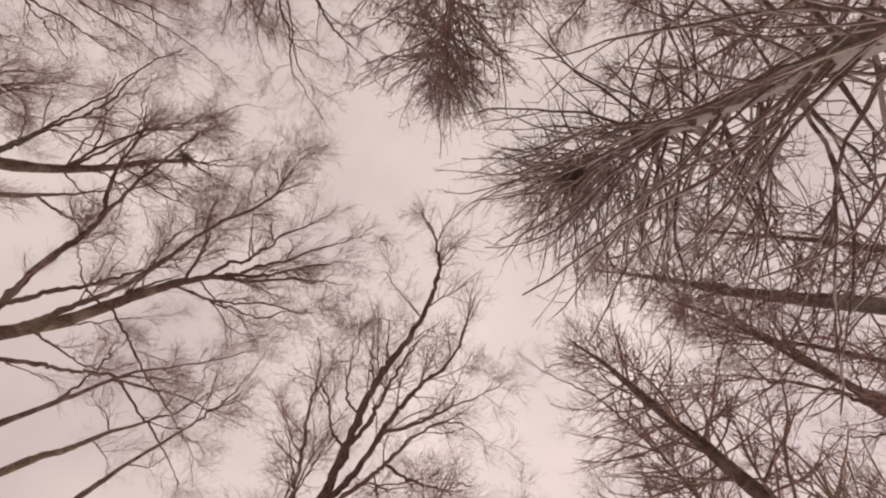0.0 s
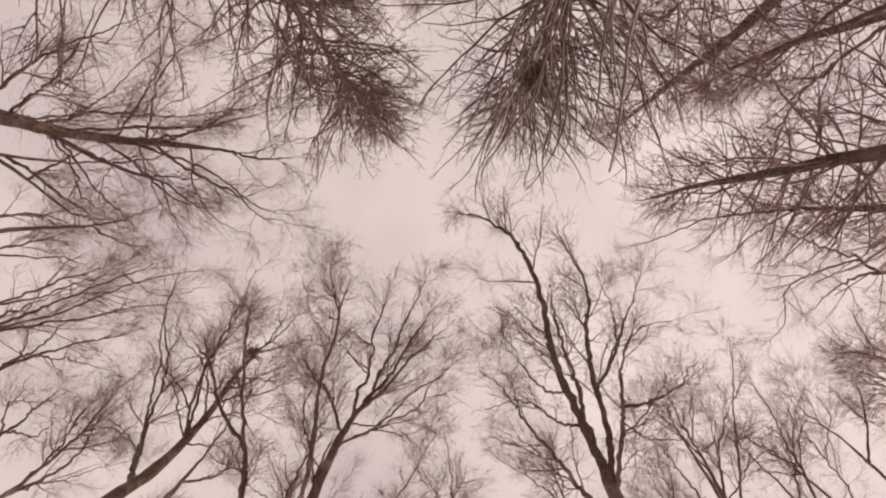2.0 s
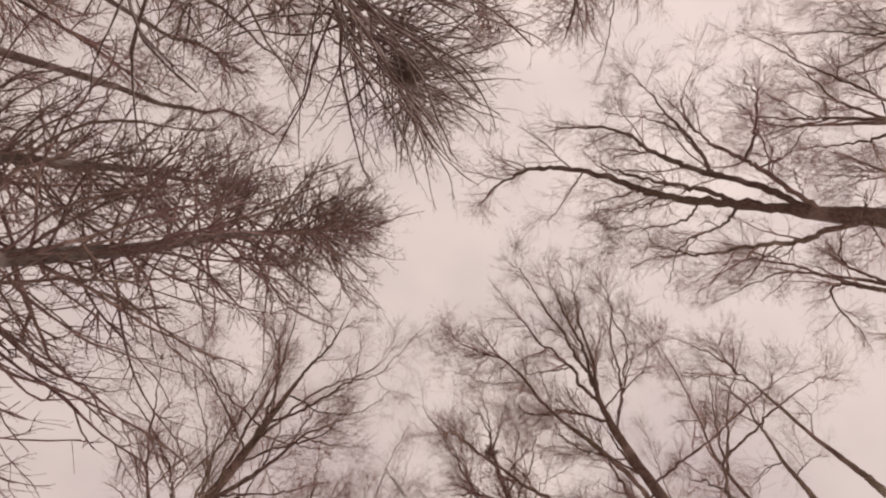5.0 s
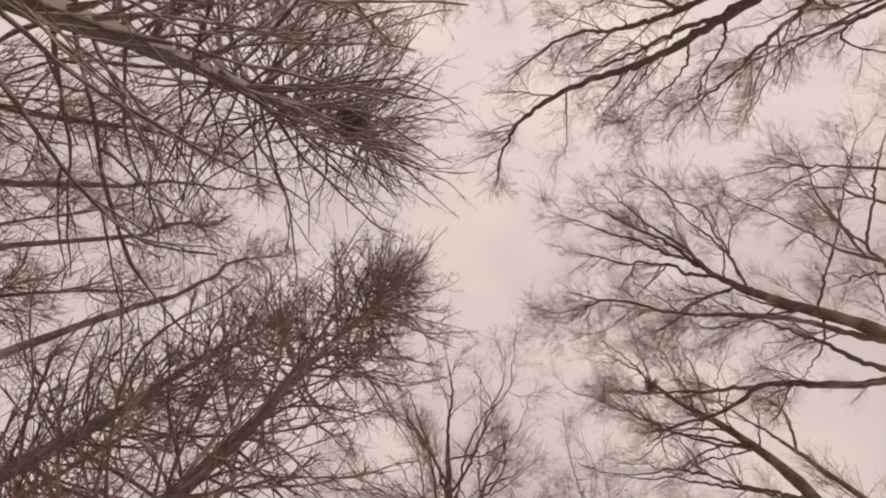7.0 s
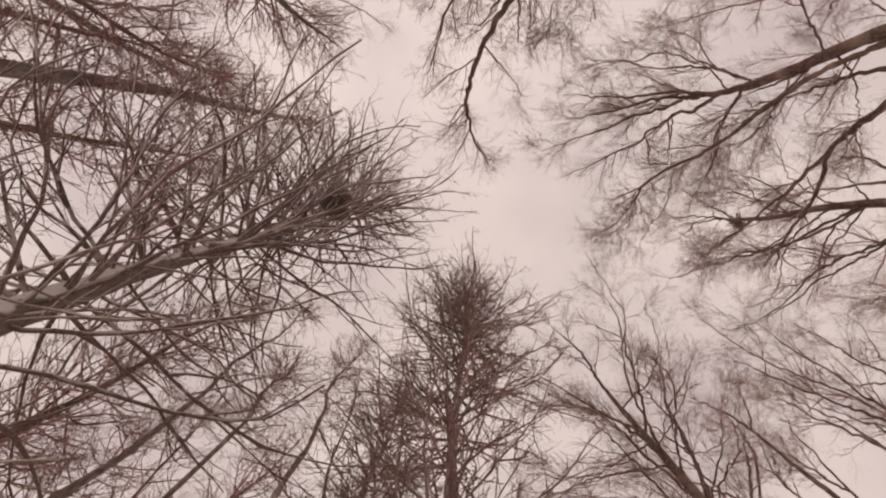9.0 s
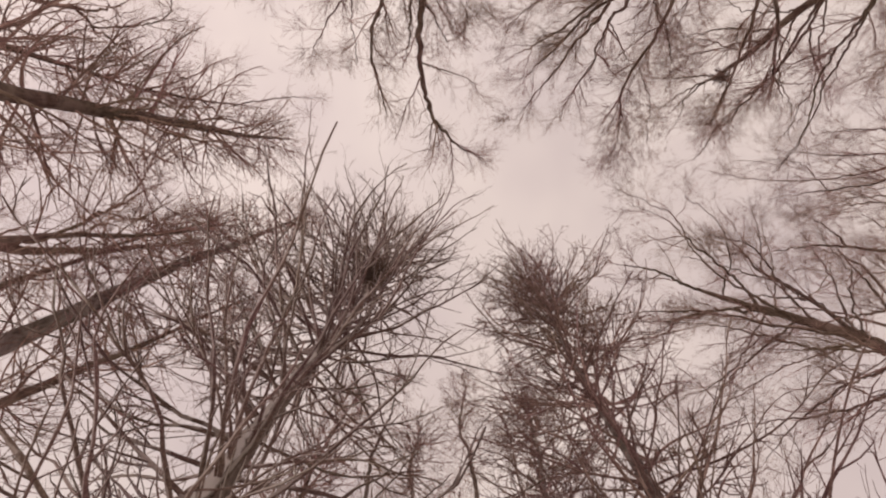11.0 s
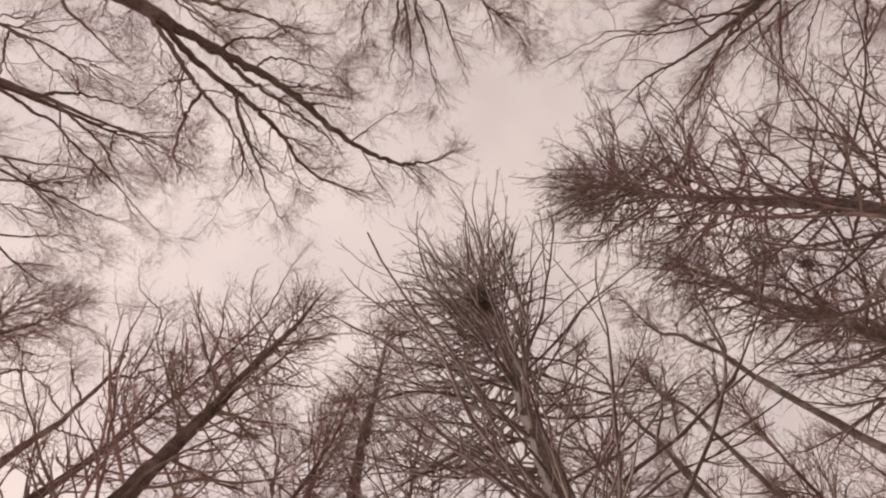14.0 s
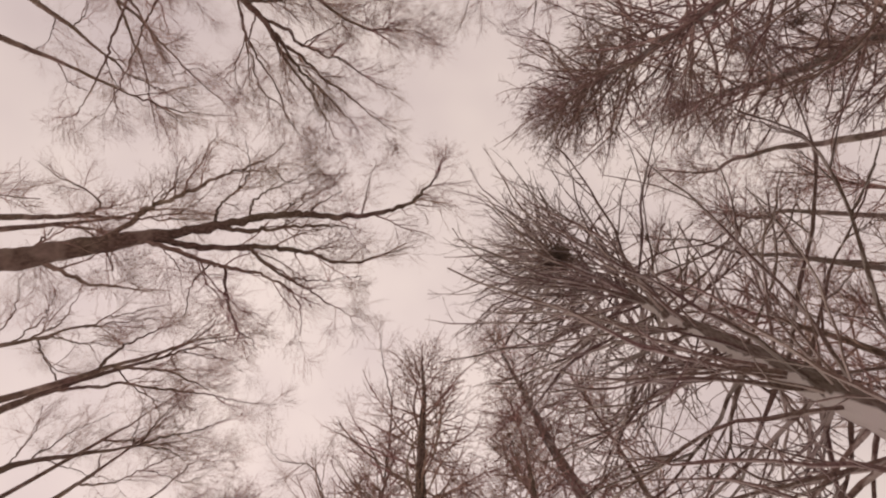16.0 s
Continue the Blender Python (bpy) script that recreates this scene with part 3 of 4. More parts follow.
# the large broadleaf trees that lean over the clearing
forked_tree = Broadleaf(46, [(-6.46, 0.61, -0.05), (-6.33, 0.64, 6.0), (-6.13, 0.72, 9.80), (-5.66, 0.78, 10.90), (-5.29, 0.73, 11.70), (-4.77, 0.64, 12.50), (-4.20, 0.64, 13.10)], 0.088, "many-stemmed bare broadleaf tree forking into long straight limbs", dense=0.95, crown=0.5, taper=0.6)
forked_tree.limb([(-4.20, 0.64, 13.10), (-3.75, 0.68, 13.58), (-3.19, 0.63, 14.11), (-2.32, 0.54, 14.85), (-1.29, 0.50, 15.60)], 0.040)
forked_tree.limb([(-4.20, 0.64, 13.10), (-3.54, 0.45, 13.80), (-2.89, 0.19, 14.42), (-1.94, -0.14, 15.20)], 0.034)
forked_tree.limb([(-4.09, 0.62, 13.10), (-3.58, 0.85, 13.83), (-2.87, 1.14, 14.68), (-1.99, 1.57, 15.60)], 0.036)
forked_tree.limb([(-3.96, 0.63, 13.20), (-3.18, 0.88, 14.10), (-2.48, 0.95, 14.77), (-1.86, 1.00, 15.30)], 0.030)
forked_tree.limb([(-4.51, 0.74, 12.60), (-4.12, 1.04, 13.14), (-3.34, 1.44, 13.99), (-2.73, 1.86, 14.61), (-2.26, 1.90, 15.00)], 0.022, leafy=0.5)
forked_tree.limb([(-4.19, 0.67, 13.00), (-4.14, 1.15, 13.39), (-3.95, 1.62, 13.81), (-3.67, 1.98, 14.20)], 0.018, leafy=0.6)
forked_tree.limb([(-5.95, 0.69, 10.20), (-5.75, 0.69, 10.73), (-5.14, 0.56, 11.80), (-3.92, -0.20, 13.32), (-2.74, -0.79, 14.36), (-2.54, -1.49, 14.80)], 0.055)
forked_tree.limb([(-2.72, -0.79, 14.30), (-2.31, -1.31, 14.78), (-1.76, -1.55, 15.20)], 0.015)
forked_tree.limb([(-5.29, 0.73, 11.70), (-4.90, 0.59, 12.29), (-4.40, 0.49, 12.90)], 0.035, leafy=0.4)
forked_tree.limb([(-5.26, 0.79, 11.70), (-5.28, 1.39, 12.08), (-5.35, 2.32, 12.62), (-5.39, 3.31, 13.16), (-5.48, 3.91, 13.46), (-5.64, 4.39, 13.70)], 0.022, leafy=0.6)
forked_tree.limb([(-5.10, 0.56, 11.90), (-4.68, 0.17, 12.46), (-4.40, -0.19, 12.85), (-4.00, -0.33, 13.20)], 0.020, leafy=0.7)
forked_tree.limb([(-4.43, 0.57, 12.80), (-4.10, 0.14, 13.21), (-3.99, -0.55, 13.66), (-3.75, -1.04, 14.00)], 0.020)
forked_tree.limb([(-3.46, 0.45, 13.60), (-3.37, -0.25, 14.05), (-3.28, -0.65, 14.30)], 0.014)
forked_tree.limb([(-5.42, 0.72, 11.60), (-5.65, 0.30, 11.83), (-5.79, -0.10, 12.04), (-5.91, -0.62, 12.30)], 0.020, leafy=0.5)
forked_tree.limb([(-6.14, 0.69, 9.80), (-5.79, 0.15, 10.40), (-5.21, -0.43, 11.20), (-5.02, -0.58, 11.40), (-4.84, -1.37, 12.00), (-4.44, -2.16, 12.63), (-4.39, -2.64, 12.90)], 0.062)
forked_tree.limb([(-5.02, -0.58, 11.40), (-4.40, -1.16, 11.94), (-3.49, -1.84, 12.57), (-3.09, -2.00, 12.80)], 0.032, leafy=0.7)
forked_tree.limb([(-4.84, -1.37, 12.00), (-4.75, -1.01, 12.00), (-5.05, -0.50, 12.00)], 0.012, leafy=0.6)
forked_tree.limb([(-6.21, 0.46, 9.90), (-6.16, 0.40, 10.50), (-5.78, 0.30, 11.27), (-5.16, 0.31, 12.17), (-4.40, 0.24, 13.00)], 0.055, leafy=0.5, first=0.6)
forked_tree.limb([(-4.48, 0.24, 12.90), (-4.14, -0.08, 13.31), (-3.33, -0.50, 14.03), (-2.83, -0.83, 14.47), (-2.40, -1.41, 14.93), (-2.03, -1.59, 15.20)], 0.035, leafy=0.7)
forked_tree.limb([(-3.32, -0.50, 14.00), (-3.17, -1.30, 14.56), (-2.79, -1.80, 15.00)], 0.014)
forked_tree.limb([(-4.51, 0.70, 12.90), (-4.11, -0.11, 13.56), (-4.03, -1.18, 14.20)], 0.024)
forked_tree.limb([(-4.63, 0.83, 12.70), (-3.72, 1.52, 13.70), (-3.03, 1.79, 14.29), (-2.39, 2.03, 14.80)], 0.028, leafy=0.8)
forked_tree.limb([(-4.12, 1.12, 12.90), (-4.04, 1.66, 13.38), (-3.79, 2.04, 13.80)], 0.014)
nest_tree = Broadleaf(47, [(-6.20, -1.79, -0.05), (-5.86, -1.80, 10.30), (-5.91, -1.73, 11.39), (-5.82, -1.72, 12.16), (-5.55, -1.76, 13.23), (-5.12, -1.86, 14.25), (-4.72, -1.83, 15.00)], 0.085, "bare broadleaf tree holding a stick nest in its crown", dense=0.9, crown=0.3, taper=0.75)
nest_tree.limb([(-5.86, -1.77, 10.50), (-5.53, -2.01, 10.97), (-5.19, -2.23, 11.37), (-4.61, -2.57, 11.96), (-4.13, -3.17, 12.47), (-3.42, -3.48, 13.00)], 0.030, leafy=0.6)
nest_tree.limb([(-5.66, -1.89, 12.50), (-5.34, -2.33, 13.00), (-5.29, -2.87, 13.35), (-5.24, -3.62, 13.80)], 0.020, leafy=0.7)
nest_tree.limb([(-5.74, -1.71, 12.30), (-5.79, -1.29, 12.68), (-5.67, -1.01, 13.00)], 0.015, leafy=0.6)
nest_tree.limb([(-5.67, -1.79, 12.40), (-4.93, -2.21, 13.28), (-4.09, -2.42, 14.05), (-3.13, -2.71, 14.80)], 0.026, leafy=0.6)
nest_tree.limb([(-4.88, -2.34, 13.60), (-5.26, -2.89, 13.87), (-5.57, -3.05, 14.00)], 0.012, leafy=0.6)
nest_tree.limb([(-5.34, -1.83, 13.90), (-5.10, -1.62, 14.33), (-4.99, -1.17, 14.81), (-4.87, -0.79, 15.20)], 0.018)
nest_tree.limb([(-5.71, -1.82, 12.90), (-5.39, -1.32, 13.51), (-5.47, -0.39, 14.20)], 0.016, leafy=0.6)
nest_tree.limb([(-4.72, -1.83, 15.00), (-4.21, -1.82, 15.54), (-3.77, -2.10, 16.00)], 0.018)
nest_tree.limb([(-4.72, -1.83, 15.00), (-4.06, -1.63, 15.60), (-3.59, -1.46, 16.00)], 0.018)
nest_tree.limb([(-4.72, -1.83, 15.00), (-4.42, -1.38, 15.58), (-4.16, -1.04, 16.00)], 0.016)
nest_tree.limb([(-4.85, -1.83, 14.60), (-4.51, -2.34, 15.20), (-4.08, -2.58, 15.70)], 0.016)
nest_tree.limb([(-5.58, -1.88, 13.00), (-4.90, -2.29, 13.72), (-3.83, -2.28, 14.60)], 0.022)
nest_tree.limb([(-5.38, -1.77, 13.50), (-4.97, -1.11, 14.15), (-4.46, -0.61, 14.70)], 0.018)
nest_tree.limb([(-5.23, -1.75, 13.80), (-4.75, -1.20, 14.74), (-4.09, -1.14, 15.50)], 0.016)
leaning_tree = Broadleaf(48, [(-2.02, 4.01, -0.05), (-1.95, 3.95, 3.5), (-1.79, 3.74, 6.60), (-1.74, 3.63, 7.20), (-1.61, 3.45, 7.80), (-1.41, 3.18, 8.40)], 0.088, "stout bare broadleaf tree with a long bent leader over the clearing", dense=0.92, size=0.8, crown=0.62, taper=0.6)
leaning_tree.limb([(-1.41, 3.18, 8.40), (-1.13, 2.78, 8.87), (-0.75, 2.37, 9.34), (-0.34, 1.96, 9.75), (0.09, 1.48, 10.17), (0.28, 1.07, 10.45), (0.27, 0.77, 10.62), (0.15, 0.26, 10.90)], 0.055)
leaning_tree.limb([(-1.57, 3.42, 7.60), (-1.70, 3.09, 8.18), (-1.68, 2.76, 8.68), (-1.52, 2.34, 9.28), (-1.33, 2.03, 9.70)], 0.032)
leaning_tree.limb([(-1.33, 2.03, 9.70), (-1.06, 2.02, 9.90), (-0.93, 1.71, 10.14), (-0.71, 1.65, 10.30)], 0.008, leafy=0.6)
leaning_tree.limb([(-1.48, 2.28, 9.30), (-1.48, 1.91, 9.69), (-1.51, 1.67, 9.90)], 0.010, leafy=0.6)
leaning_tree.limb([(-1.47, 3.29, 8.10), (-1.01, 3.07, 8.77), (-0.64, 2.79, 9.27), (-0.26, 2.59, 9.67), (0.13, 2.44, 10.01), (0.46, 2.05, 10.41), (0.67, 1.71, 10.70)], 0.040)
leaning_tree.limb([(-1.33, 3.33, 8.00), (-0.97, 3.19, 8.57), (-0.66, 3.14, 8.94), (-0.31, 3.07, 9.31), (0.15, 3.19, 9.71), (0.41, 3.57, 10.00)], 0.028)
leaning_tree.limb([(-1.24, 2.93, 8.80), (-0.75, 2.57, 9.31), (-0.38, 2.14, 9.72), (-0.02, 1.91, 10.00)], 0.030)
leaning_tree.limb([(-0.75, 2.86, 9.00), (-0.31, 2.89, 9.39), (0.19, 2.91, 9.78), (0.78, 2.92, 10.20)], 0.024)
leaning_tree.limb([(-0.23, 2.87, 9.40), (0.09, 2.79, 9.75), (0.47, 2.41, 10.30)], 0.012)
leaning_tree.limb([(-0.79, 3.15, 8.80), (-0.40, 3.76, 9.29), (0.11, 4.02, 9.70)], 0.018)
leaning_tree.limb([(-0.86, 3.05, 8.60), (-0.96, 3.65, 8.93), (-0.84, 4.14, 9.20)], 0.011)
leaning_tree.limb([(-1.81, 3.70, 6.90), (-1.91, 3.48, 7.20)], 0.020, leafy=0.15)
leaning_tree.limb([(-1.71, 3.70, 6.90), (-1.40, 3.74, 7.33), (-0.97, 3.58, 7.90)], 0.026, leafy=0.15)
leaning_tree.limb([(-0.49, 2.18, 9.40), (-0.52, 1.65, 10.00)], 0.014, leafy=0.4)
leaning_tree.limb([(-0.97, 2.60, 9.00), (-1.16, 2.37, 9.29), (-1.11, 2.08, 9.63), (-1.03, 1.73, 10.00)], 0.016)
leaning_tree.limb([(-1.18, 2.83, 8.70), (-1.38, 2.58, 9.04), (-1.46, 2.25, 9.41), (-1.89, 2.01, 9.80)], 0.018)
leaning_tree.limb([(-1.56, 3.39, 7.60), (-1.99, 3.51, 7.70)], 0.012, leafy=0.4)
leaning_tree.limb([(-1.22, 3.19, 8.10), (-1.07, 3.45, 8.50)], 0.008, leafy=0.5)
leaning_tree.limb([(-0.10, 1.69, 9.90), (-0.35, 1.40, 10.27), (-0.50, 1.09, 10.60)], 0.012, leafy=0.6)
leaning_tree.limb([(-1.57, 3.41, 7.70), (-1.49, 3.76, 8.00)], 0.010, leafy=0.5)
leaning_tree.limb([(-0.74, 2.36, 9.30), (-0.82, 2.06, 9.60), (-0.67, 1.66, 10.00)], 0.014)
fan_tree = Broadleaf(11, [(-1.91, -5.15, -0.05), (-1.68, -4.95, 7.50), (-1.75, -5.29, 9.20), (-1.84, -5.43, 10.55), (-1.76, -5.31, 12.20), (-1.55, -4.98, 13.15), (-1.30, -4.52, 14.10)], 0.092, "leafless broadleaf tree with a wide fan of dark boughs", dense=0.9, crown=0.35, taper=0.75)
fan_tree.limb([(-1.30, -4.52, 14.10), (-1.02, -3.82, 15.09), (-0.63, -3.30, 15.80)], 0.030)
fan_tree.limb([(-1.76, -5.35, 12.10), (-1.25, -4.89, 13.36), (-0.31, -4.58, 14.53), (0.01, -4.30, 15.00)], 0.028)
fan_tree.limb([(-1.73, -5.26, 12.20), (-0.92, -5.62, 12.98), (-0.32, -5.90, 13.51), (0.46, -6.65, 14.20)], 0.022, leafy=0.7)
fan_tree.limb([(-1.72, -5.16, 12.30), (-1.68, -4.62, 13.12), (-1.76, -3.85, 14.04), (-1.93, -3.21, 14.70), (-1.74, -2.58, 15.30)], 0.024, leafy=0.7)
fan_tree.limb([(-1.82, -5.36, 11.60), (-2.02, -4.84, 12.54), (-2.34, -4.11, 13.55), (-2.13, -3.79, 14.00)], 0.022)
fan_tree.limb([(-1.79, -5.33, 9.90), (-2.12, -5.17, 11.66), (-2.11, -4.85, 12.80)], 0.022, leafy=0.7)
fan_tree.limb([(-1.80, -5.37, 10.20), (-1.38, -5.33, 11.46), (-1.02, -4.89, 12.82), (-0.36, -4.43, 14.00)], 0.026)
fan_tree.limb([(-1.59, -5.06, 13.10), (-1.04, -4.79, 13.84), (-0.21, -4.69, 14.63), (0.19, -4.57, 15.00)], 0.022)
fan_tree.limb([(-1.42, -4.76, 13.60), (-2.14, -4.31, 14.15), (-2.54, -3.81, 14.56), (-2.59, -3.14, 15.00)], 0.018)
fan_tree.limb([(-1.79, -5.35, 9.70), (-1.31, -5.64, 10.47), (-0.26, -6.28, 11.73), (0.29, -6.75, 12.30)], 0.024)
fan_tree.limb([(-1.83, -5.35, 10.70), (-2.33, -5.30, 11.44), (-2.94, -5.17, 12.21), (-3.26, -4.81, 13.00)], 0.018)
fan_tree.limb([(-1.75, -5.29, 9.20), (-1.65, -5.41, 10.11), (-1.41, -5.44, 11.19), (-0.87, -5.32, 12.60)], 0.022)
fan_tree.limb([(-1.76, -5.27, 8.80), (-1.06, -5.71, 10.11), (-0.22, -5.85, 11.35), (0.43, -5.76, 12.20)], 0.026)
forked_tree.limb([(-6.07, 0.73, 9.40), (-5.46, 1.34, 10.03), (-5.00, 1.62, 10.40), (-4.49, 1.88, 10.83), (-3.87, 2.26, 11.30)], 0.036, leafy=0.35)
forked_tree.limb([(-3.87, 2.26, 11.30), (-3.92, 2.13, 11.43), (-3.61, 1.91, 11.91), (-3.21, 1.88, 12.33), (-2.68, 1.60, 12.90)], 0.013, leafy=0.6)
forked_tree.limb([(-4.60, 1.85, 10.30), (-4.68, 2.63, 10.94), (-4.84, 3.60, 11.62), (-5.12, 4.23, 12.00)], 0.020, leafy=0.5)
slender_tree = Broadleaf(51, [(-3.28, 8.21, -0.05), (-2.45, 8.13, 10.40), (-2.49, 8.31, 11.30), (-2.36, 8.24, 12.55), (-2.11, 7.96, 13.80), (-1.69, 7.55, 14.80)], 0.062, "leafless broadleaf tree with dark brown crooked limbs and fine twigs", dense=0.82, crown=0.4, taper=0.8)
slender_tree.limb([(-1.69, 7.55, 14.80), (-1.33, 7.10, 15.55), (-0.65, 6.38, 16.60)], 0.030)
slender_tree.limb([(-2.37, 8.26, 12.50), (-1.81, 8.00, 13.43), (-1.07, 7.74, 14.31), (-0.13, 7.48, 15.20), (0.84, 7.17, 16.00)], 0.034)
slender_tree.limb([(-1.69, 7.55, 14.80), (-1.48, 6.80, 15.69), (-1.48, 6.28, 16.20)], 0.020)
slender_tree.limb([(-1.85, 7.72, 14.50), (-1.59, 7.07, 15.36), (-1.60, 6.44, 16.00)], 0.020)
slender_tree.limb([(-1.51, 7.32, 15.00), (-0.95, 7.11, 15.51), (-0.26, 7.15, 16.00)], 0.016)
slender_tree.limb([(-1.64, 7.50, 14.90), (-1.35, 7.75, 15.13), (-1.01, 8.07, 15.40)], 0.014)
slender_tree.limb([(-2.31, 8.18, 12.60), (-2.97, 8.26, 13.05), (-3.70, 8.47, 13.50)], 0.018)
slender_tree.limb([(-1.17, 8.11, 15.00), (-0.90, 7.57, 15.51), (-0.54, 7.04, 16.00)], 0.018)
slender_tree.limb([(-1.93, 8.34, 14.00), (-1.34, 8.40, 14.61), (-0.39, 8.36, 15.50)], 0.016)
slender_tree = Broadleaf(52, [(-3.50, 7.70, -0.05), (-3.31, 7.58, 10.80), (-3.30, 7.67, 11.60), (-3.27, 7.79, 12.38), (-3.24, 7.78, 13.50)], 0.050, "leafless broadleaf tree with dark brown crooked limbs and fine twigs", dense=0.82, crown=0.4)
slender_tree.limb([(-3.24, 7.78, 13.50), (-3.07, 7.53, 14.86), (-2.65, 7.01, 16.50)], 0.026)
slender_tree.limb([(-3.21, 7.73, 13.60), (-2.90, 7.53, 14.62), (-2.24, 7.16, 16.00)], 0.020)
slender_tree.limb([(-3.31, 7.87, 12.50), (-3.54, 7.67, 13.67), (-3.95, 7.42, 14.50)], 0.020)
slender_tree.limb([(-3.27, 7.86, 12.60), (-2.91, 8.08, 13.97), (-2.30, 8.16, 15.50)], 0.020)
slender_tree.limb([(-3.29, 7.91, 12.60), (-2.89, 8.48, 13.43), (-2.48, 8.61, 14.30)], 0.016)
slender_tree.limb([(-3.27, 7.63, 11.40), (-3.94, 7.57, 12.62), (-4.65, 7.50, 13.50)], 0.016)
slender_tree.limb([(-3.31, 7.73, 11.80), (-3.53, 7.55, 12.92), (-4.04, 7.29, 13.80)], 0.016)
slender_tree = Broadleaf(53, [(-2.30, 9.20, -0.05), (-1.89, 9.08, 10.60), (-1.86, 9.19, 11.40), (-1.72, 9.23, 12.14), (-1.30, 9.28, 13.20), (-0.80, 9.26, 14.40)], 0.060, "leafless broadleaf tree with dark brown crooked limbs and fine twigs", dense=0.82, crown=0.4)
slender_tree.limb([(-0.80, 9.26, 14.40), (-0.20, 8.98, 15.82), (0.56, 8.36, 17.40)], 0.030)
slender_tree.limb([(-0.78, 9.26, 14.50), (-0.91, 8.88, 15.38), (-0.95, 8.55, 16.00)], 0.018)
slender_tree.limb([(-0.74, 9.22, 14.50), (-0.37, 9.30, 15.22), (0.13, 9.61, 15.88), (0.86, 9.62, 17.00)], 0.016)
slender_tree.limb([(-1.75, 9.21, 12.00), (-1.79, 9.23, 13.21), (-1.66, 9.08, 14.50)], 0.016)
slender_tree.limb([(-1.71, 9.20, 12.10), (-1.35, 9.36, 13.36), (-0.98, 9.12, 15.00)], 0.016)
slender_tree.limb([(-1.62, 9.30, 12.40), (-0.99, 9.76, 13.52), (-0.33, 9.97, 14.60)], 0.012)
slender_tree.limb([(-1.86, 9.19, 11.40), (-2.08, 9.08, 12.40), (-2.47, 8.99, 13.00)], 0.014)
slender_tree = Broadleaf(54, [(-1.20, 9.60, -0.05), (-0.99, 9.41, 11.20), (-0.97, 9.55, 12.20), (-0.93, 9.73, 13.62), (-0.92, 9.69, 15.00)], 0.050, "leafless broadleaf tree with dark brown crooked limbs and fine twigs", dense=0.82, crown=0.4)
slender_tree.limb([(-0.92, 9.69, 15.00), (-0.96, 9.40, 16.18), (-1.10, 9.11, 17.00)], 0.022)
slender_tree.limb([(-0.96, 9.74, 12.90), (-0.58, 9.88, 13.93), (-0.32, 9.85, 14.69), (-0.15, 9.67, 15.53), (0.69, 9.43, 17.00)], 0.020)
slender_tree.limb([(-0.33, 9.92, 14.80), (0.63, 9.86, 16.02), (0.70, 9.59, 16.50)], 0.014)
slender_tree.limb([(-0.92, 9.69, 15.00), (-1.30, 9.56, 15.65), (-1.42, 9.20, 16.50)], 0.014)
slender_tree.limb([(-0.96, 9.87, 13.80), (-1.25, 9.82, 14.35), (-1.28, 9.67, 15.00)], 0.014)
slender_tree = Broadleaf(14, [(-6.99, 3.03, -0.05), (-6.48, 3.67, 11.00), (-6.53, 3.75, 11.60), (-6.39, 3.75, 12.89), (-6.00, 3.70, 14.20)], 0.060, "leafless broadleaf tree with dark brown crooked limbs and fine twigs", dense=0.82, crown=0.4)
slender_tree.limb([(-6.00, 3.70, 14.20), (-5.45, 3.48, 15.51), (-4.69, 2.81, 17.00)], 0.030)
slender_tree.limb([(-5.76, 3.66, 14.70), (-5.64, 3.19, 15.41), (-5.50, 2.76, 16.00)], 0.014)
slender_tree.limb([(-5.68, 3.62, 15.00), (-5.28, 3.65, 15.75), (-5.00, 3.67, 16.20)], 0.014)
slender_tree.limb([(-6.29, 3.71, 12.90), (-6.15, 3.99, 13.35), (-5.96, 3.94, 13.80)], 0.012)
slender_tree.limb([(-6.00, 3.70, 14.20), (-5.92, 4.04, 14.58), (-5.90, 4.51, 15.00)], 0.012)
slender_tree = Broadleaf(16, [(-7.20, 2.70, -0.05), (-6.85, 2.89, 11.20), (-6.90, 3.06, 12.20), (-6.88, 3.25, 13.49), (-6.72, 3.39, 14.50)], 0.060, "leafless broadleaf tree with dark brown crooked limbs and fine twigs", dense=0.82, crown=0.4)
slender_tree.limb([(-6.72, 3.39, 14.50), (-6.27, 3.51, 15.77), (-5.67, 3.41, 17.00)], 0.026)
slender_tree.limb([(-6.72, 3.39, 14.60), (-6.53, 3.19, 15.24), (-6.32, 2.81, 16.00)], 0.014)
slender_tree.limb([(-6.72, 3.39, 14.50), (-6.47, 3.83, 15.22), (-6.04, 3.95, 16.00)], 0.014)
slender_tree.limb([(-6.63, 3.21, 13.40), (-6.99, 2.81, 13.61), (-7.47, 2.59, 13.80)], 0.014)
slender_tree.limb([(-6.90, 3.15, 12.90), (-7.03, 3.54, 13.28), (-7.41, 4.14, 13.80)], 0.012)
slender_tree = Broadleaf(28, [(-1.74, -7.16, -0.05), (-2.02, -6.15, 9.50), (-2.10, -6.06, 11.20), (-2.42, -5.63, 13.24), (-2.44, -5.11, 14.50)], 0.055, "leafless broadleaf tree with dark brown crooked limbs and fine twigs", dense=0.72, crown=0.4)
slender_tree.limb([(-2.44, -5.11, 14.50), (-2.71, -4.55, 15.56), (-2.61, -4.34, 16.00)], 0.024)
slender_tree.limb([(-2.43, -5.17, 14.40), (-3.15, -4.90, 15.18), (-3.65, -4.56, 15.80)], 0.018)
slender_tree.limb([(-2.41, -5.28, 14.00), (-2.18, -4.83, 14.86), (-1.78, -4.25, 15.80)], 0.018)
